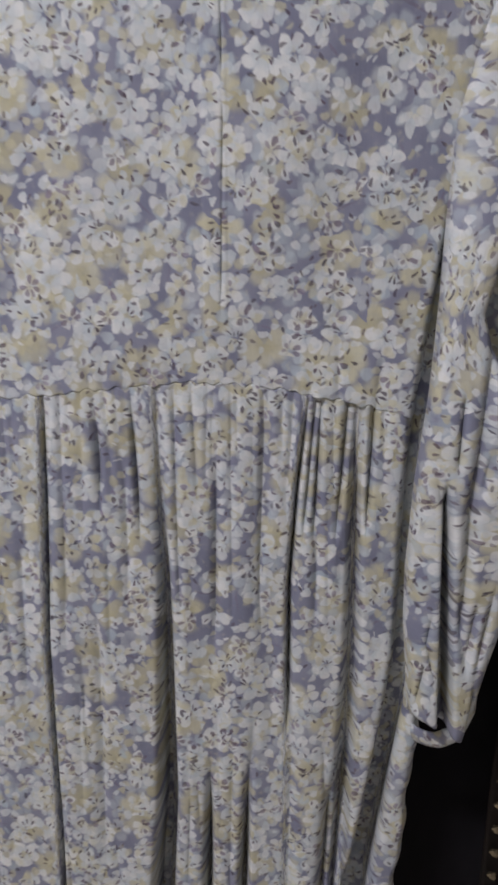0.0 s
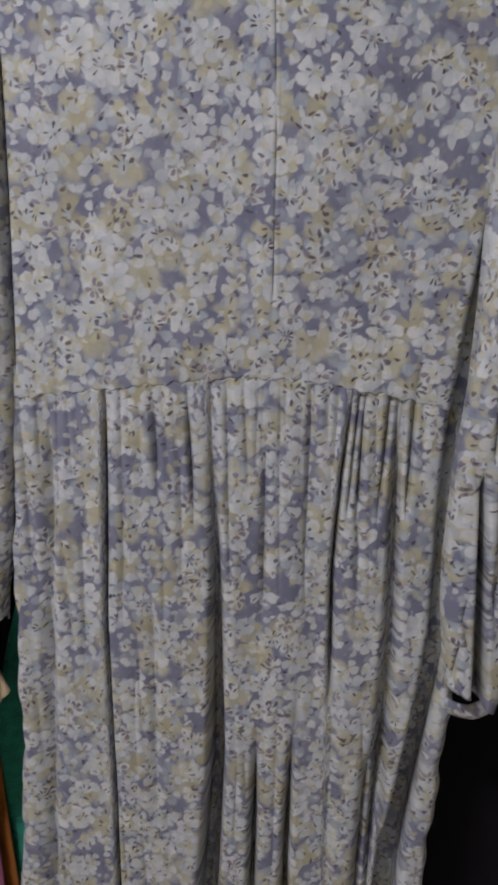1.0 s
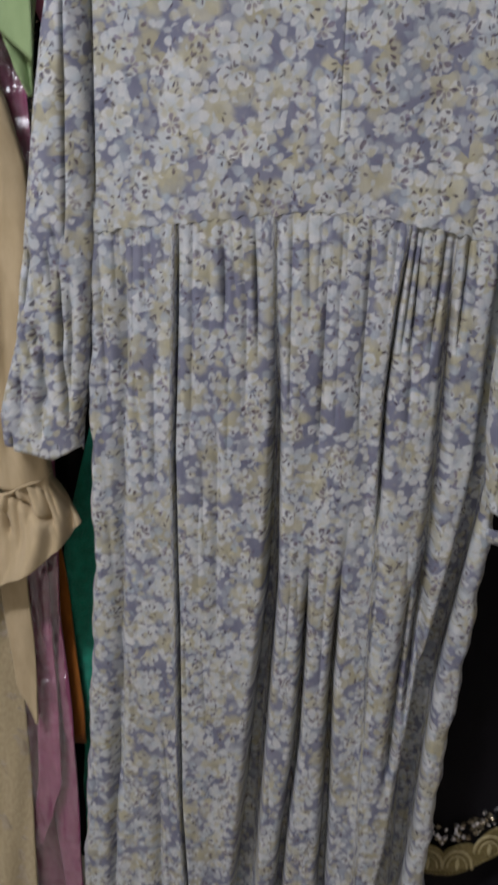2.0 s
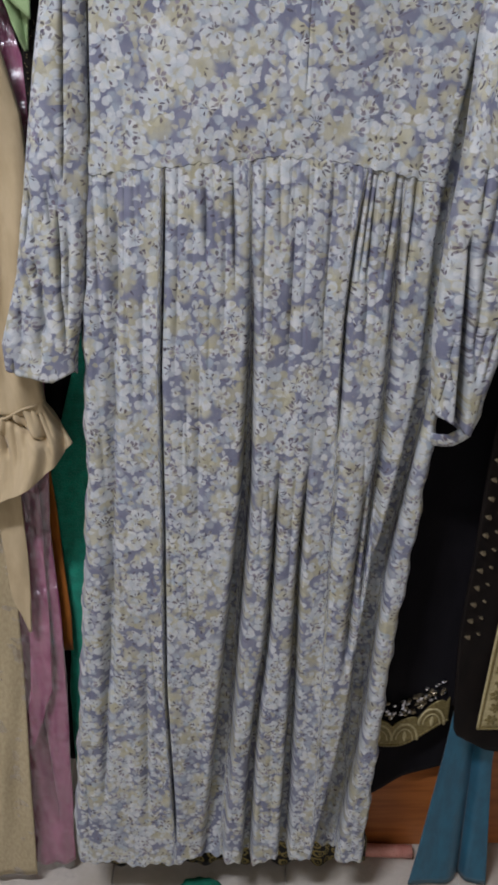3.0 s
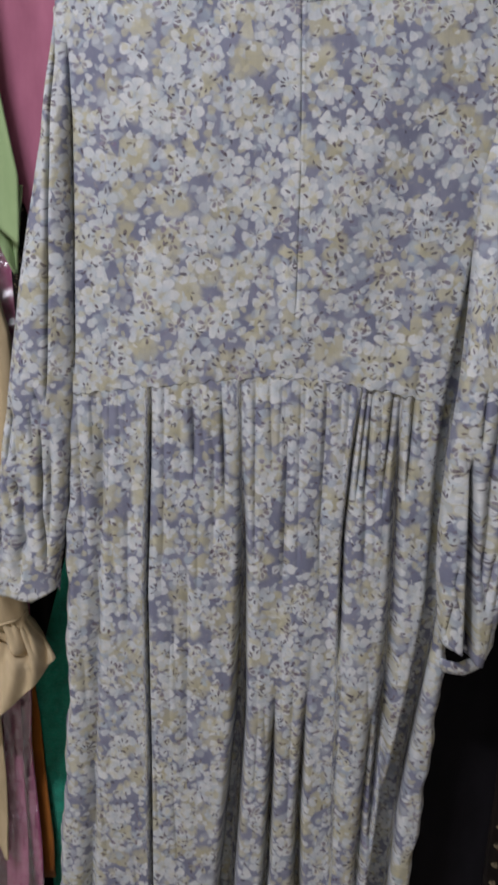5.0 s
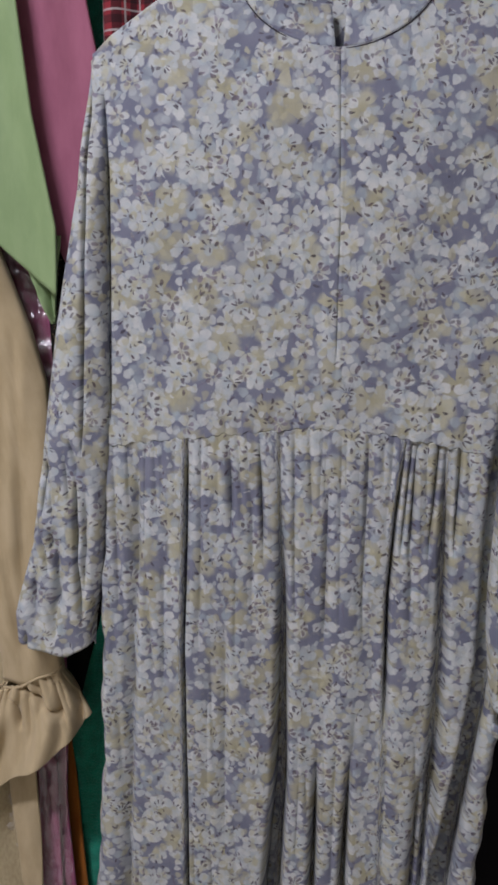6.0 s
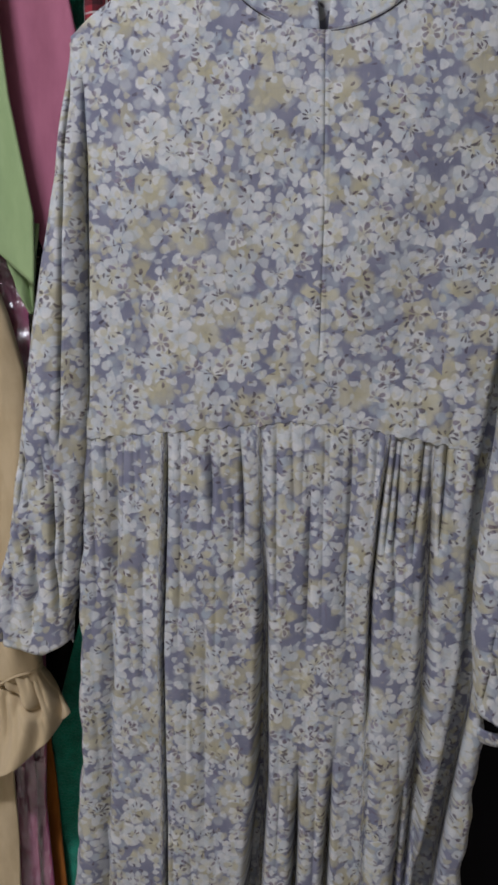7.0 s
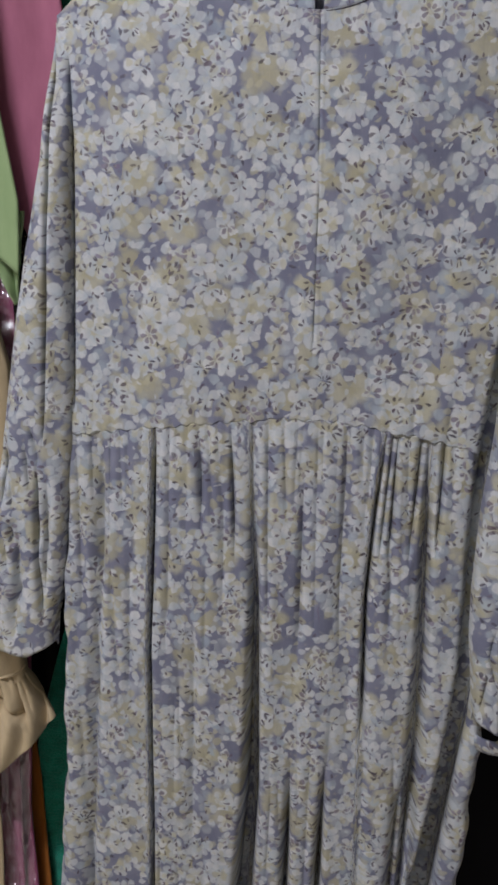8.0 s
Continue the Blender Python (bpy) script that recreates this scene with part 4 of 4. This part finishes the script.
orange = thing("orange_garment", (-0.35, 0.08, 0.45), "plain orange-brown garment edge", "garment")
panel("body", ORANGE, orange, [(1.72, -0.40), (1.0, -0.43), (0.45, -0.42)], [(1.72, -0.36), (1.0, -0.352), (0.80, -0.350), (0.72, -0.344), (0.523, -0.336), (0.5, -0.338)], 1.72, 0.47, 0.097, 0.002, 0.05, 87, 60, 30)
hook(orange, -0.38, 1.71, 0.096)
teal = thing("teal_lace_garment", (-0.27, 0.09, 0.3), "teal green lace garment", "garment")
panel("body", TEAL_LACE, teal, [(1.72, -0.30), (1.0, -0.294), (0.95, -0.300), (0.782, -0.346), (0.72, -0.356), (0.58, -0.352), (0.45, -0.345), (0.381, -0.352), (0.30, -0.352)], [(1.72, -0.20), (0.12, -0.16)], 1.72, 0.12, 0.108, 0.004, 0.05, 91, 120, 60)
hook(teal, -0.25, 1.71, 0.108)

# ---------- garments to the other side ----------
black = thing("black_dress", (0.2, 0.05, 0.2), "black dress with a scalloped gold lace hem and silver stones", "dress")


def hem_line(x):
    return 0.288 + 0.058 * smooth((x - 0.168) / 0.1) + 0.008 * smooth((0.158 - x) / 0.05)


panel("body", BLACK, black, [(1.72, 0.22), (1.5, 0.10), (0.33, 0.05)], [(1.72, 0.30), (1.5, 0.36), (0.33, 0.275)], 1.72, [(0, 0.32), (0.6, 0.32), (0.85, 0.36), (1, 0.37)], 0.090, 0.003, 0.09, 101, 120, 60)
panel("lining", BLACK, black, [(0.8, 0.06), (0.2, 0.03)], [(0.8, 0.33), (0.2, 0.30)], 0.80, [(0, 0.112), (0.35, 0.137), (0.6, 0.187), (1, 0.23)], 0.112, 0.003, 0.09, 103, 60, 40, label="longer black underlayer")


def lace_strip():
    rows, cols = 20, 160
    s = np.linspace(0, 1, cols)[None, :].repeat(rows, 0)
    t = np.linspace(0, 1, rows)[:, None].repeat(cols, 1)
    x = 0.06 + 0.19 * s
    arch = np.abs(np.cos((x - 0.142) / 0.041 * math.pi))
    z = hem_line(x) + t * (0.036 + 0.016 * arch ** 0.6)
    y = 0.0815 - 0.0012 * np.sin(t * 3.1) - 0.0015 * (arch ** 3) * np.sin(t * 9)
    return grid_mesh("lace", np.stack([x, y, z], -1), np.stack([x, z], -1), thick=-0.002)


lace = link("lace_border", lace_strip(), GOLD, black, "scalloped gold lace border")
for i in range(3):
    c = 0.142 + 0.041 * i
    base = float(hem_line(c)) + 0.010
    for r, rad in ((0.0205, 0.0022), (0.0135, 0.0013)):
        part("scallop", wire_mesh("scallop", [(c + r * math.cos(a), 0.0785, base + 1.55 * r * math.sin(a)) for a in np.linspace(0, math.pi, 17)], rad, 6), GOLD_PALE, black)
    drop = bmesh.new()
    bmesh.ops.create_icosphere(drop, subdivisions=2, radius=1, matrix=Matrix.Translation((c, 0.0785, base + 0.006)) @ Matrix.Diagonal((0.0032, 0.002, 0.011, 1)))
    part("bead_drop", drop, GOLD_PALE, black)
part("hem_cord", wire_mesh("hem_cord", [(x, 0.0795, float(hem_line(x)) + 0.0012 * math.sin(x * 1400)) for x in np.linspace(0.06, 0.25, 190)], 0.0022, 6), GOLD, black)

stone_bm = bmesh.new()
bmesh.ops.create_icosphere(stone_bm, subdivisions=1, radius=1)
stone_mesh = bpy.data.meshes.new("stone")
stone_bm.to_mesh(stone_mesh)
stone_bm.free()
dull_mesh = stone_mesh.copy()
rnd = random.Random(13)
for i in range(84):
    x = 0.09 + 0.155 * rnd.random()
    z = float(hem_line(x)) + 0.056 + 0.034 * rnd.random()
    bright = rnd.random() < 0.45
    b = link("stone", stone_mesh if bright else dull_mesh, STONE if bright else DULL_STONE, black)
    b.matrix_basis = Matrix.Translation((x, 0.083, z)) @ Euler((rnd.random(), rnd.random(), rnd.random())).to_matrix().to_4x4() @ Matrix.Diagonal((rnd.uniform(0.0030, 0.0062), 0.004, rnd.uniform(0.0035, 0.0075), 1))
hook(black, 0.26, 1.71, 0.09)

brown = thing("embroidered_black_dress", (0.36, 0.01, 0.25), "black-brown dress with bead rows and a pale gold embroidered band", "dress")
BROWN_EDGE = [(1.72, 0.36), (1.4, 0.29), (0.98, 0.242), (0.821, 0.231), (0.666, 0.230), (0.565, 0.226), (0.456, 0.231), (0.387, 0.237), (0.33, 0.262)]
panel("body", BLACK_BROWN, brown, BROWN_EDGE, [(1.72, 0.46), (1.4, 0.56), (0.29, 0.60)], 1.72, [(0, 0.375), (0.1, 0.345), (0.3, 0.335), (1, 0.335)], 0.012, 0.004, 0.08, 111, 120, 70)
BAND_L = [(1.2, 0.33), (0.9, 0.295), (0.637, 0.276), (0.46, 0.267), (0.40, 0.265)]
band = panel("gold_band", GOLD_PALE, brown, BAND_L, [(z, x + 0.075) for z, x in BAND_L], 0.9, 0.402, -0.004, 0.001, 0.08, 113, 40, 20, thick=0.002, label="pale gold embroidered band")
part("band_cord", wire_mesh("band_cord", [(line(z, BAND_L) + 0.004, -0.0065 + 0.001 * math.sin(z * 900), z) for z in np.linspace(0.9, 0.402, 160)], 0.0018, 6), GOLD, brown)
part("band_cord", wire_mesh("band_cord", [(line(0.402, BAND_L) + 0.075 * k, -0.0065, 0.4025) for k in np.linspace(0, 1, 20)], 0.0018, 6), GOLD, brown)


def flower_mesh():
    bm = bmesh.new()
    for k in range(6):
        a = k * math.pi / 3
        bmesh.ops.create_icosphere(bm, subdivisions=1, radius=1, matrix=Matrix.Translation((0.0058 * math.cos(a), 0, 0.0058 * math.sin(a))) @ Matrix.Rotation(-a, 4, "Y") @ Matrix.Diagonal((0.0048, 0.0016, 0.0031, 1)))
    bmesh.ops.create_icosphere(bm, subdivisions=1, radius=0.0026)
    mesh = bpy.data.meshes.new("flower")
    bm.to_mesh(mesh)
    bm.free()
    return mesh


FLOWER = flower_mesh()
for i in range(22):
    z = 0.419 + 0.0225 * i
    for dx in (0.019, 0.046):
        b = link("flower", FLOWER, GOLD, brown)
        b.matrix_basis = Matrix.Translation((float(line(z, BAND_L)) + dx + 0.004 * (i % 2), -0.0065, z)) @ Matrix.Rotation(i * 0.7, 4, "Y")
for i in range(18):
    z = 0.56 + 0.0275 * i
    for dx, k in ((0.010, 1.0), (0.024, 0.7)):
        b = link("bead", dull_mesh, DULL_STONE, brown)
        b.matrix_basis = Matrix.Translation((float(line(z, BROWN_EDGE)) + dx, 0.004, z + 0.006 * (dx > 0.02))) @ Matrix.Rotation(0.6, 4, "Y") @ Matrix.Diagonal((0.0060 * k, 0.004, 0.0046 * k, 1))
hook(brown, 0.42, 1.71, 0.012)

petrol = thing("petrol_satin_garment", (0.28, 0.11, 0.02), "petrol blue satin skirt end hanging near the floor", "garment")
panel("body", TEAL_BLUE, petrol, [(1.72, 0.30), (0.6, 0.262), (0.297, 0.242), (0.022, 0.212), (0.0, 0.209)], [(1.72, 0.38), (0.6, 0.32), (0.288, 0.318), (0.019, 0.343), (0.0, 0.345)], 1.72, 0.006, 0.050, 0.004, 0.09, 121, 120, 50,
      dips=[(0.02, 0.012, 0.006, [(0.45, 0.290), (-0.1, 0.304)])])
hook(petrol, 0.34, 1.71, 0.05)

brocade = thing("brocade_garment", (-0.07, 0.07, 0.06), "black garment with a gold brocade hem", "garment")
panel("body", BROCADE, brocade, [(1.5, -0.13), (0.5, -0.20), (0.06, -0.33)], [(1.5, 0.03), (0.5, 0.06), (0.06, 0.142)], 1.5, 0.012, 0.092, 0.005, 0.04, 131, 120, 90, hem=0.006)
hook(brocade, -0.05, 1.49, 0.096)
lump = thing("green_cloth", (-0.15, 0.02, 0), "small crumpled green cloth on the floor", "cloth")
bm = bmesh.new()
bmesh.ops.create_icosphere(bm, subdivisions=4, radius=1)
for v in bm.verts:
    k = 1 + 0.25 * noise.noise(v.co * 2.3)
    v.co = Vector((-0.15 + v.co.x * 0.038 * k, 0.03 + v.co.y * 0.03 * k, max(0.0, 0.008 + v.co.z * 0.016 * k)))
for f in bm.faces:
    f.smooth = True
part("fold", bm, solid("green_cotton", "127a5e", "0c6450", 0.85, scale=30), lump)

# ---------- floor tiles ----------
tile_mesh = None
for i in range(-8, 8):
    for j in range(-9, 1):
        if tile_mesh is None:
            bm = box(-0.149, 0.149, -0.149, 0.149, -0.006, 0.0, 0.0015)
            tile_mesh = bpy.data.meshes.new("tile")
            bm.to_mesh(tile_mesh)
            bm.free()
        b = link("tile", tile_mesh, TILE, floor)
        b.matrix_basis = Matrix.Translation((i * 0.3 + 0.15, j * 0.3 + 0.05, 0.0))
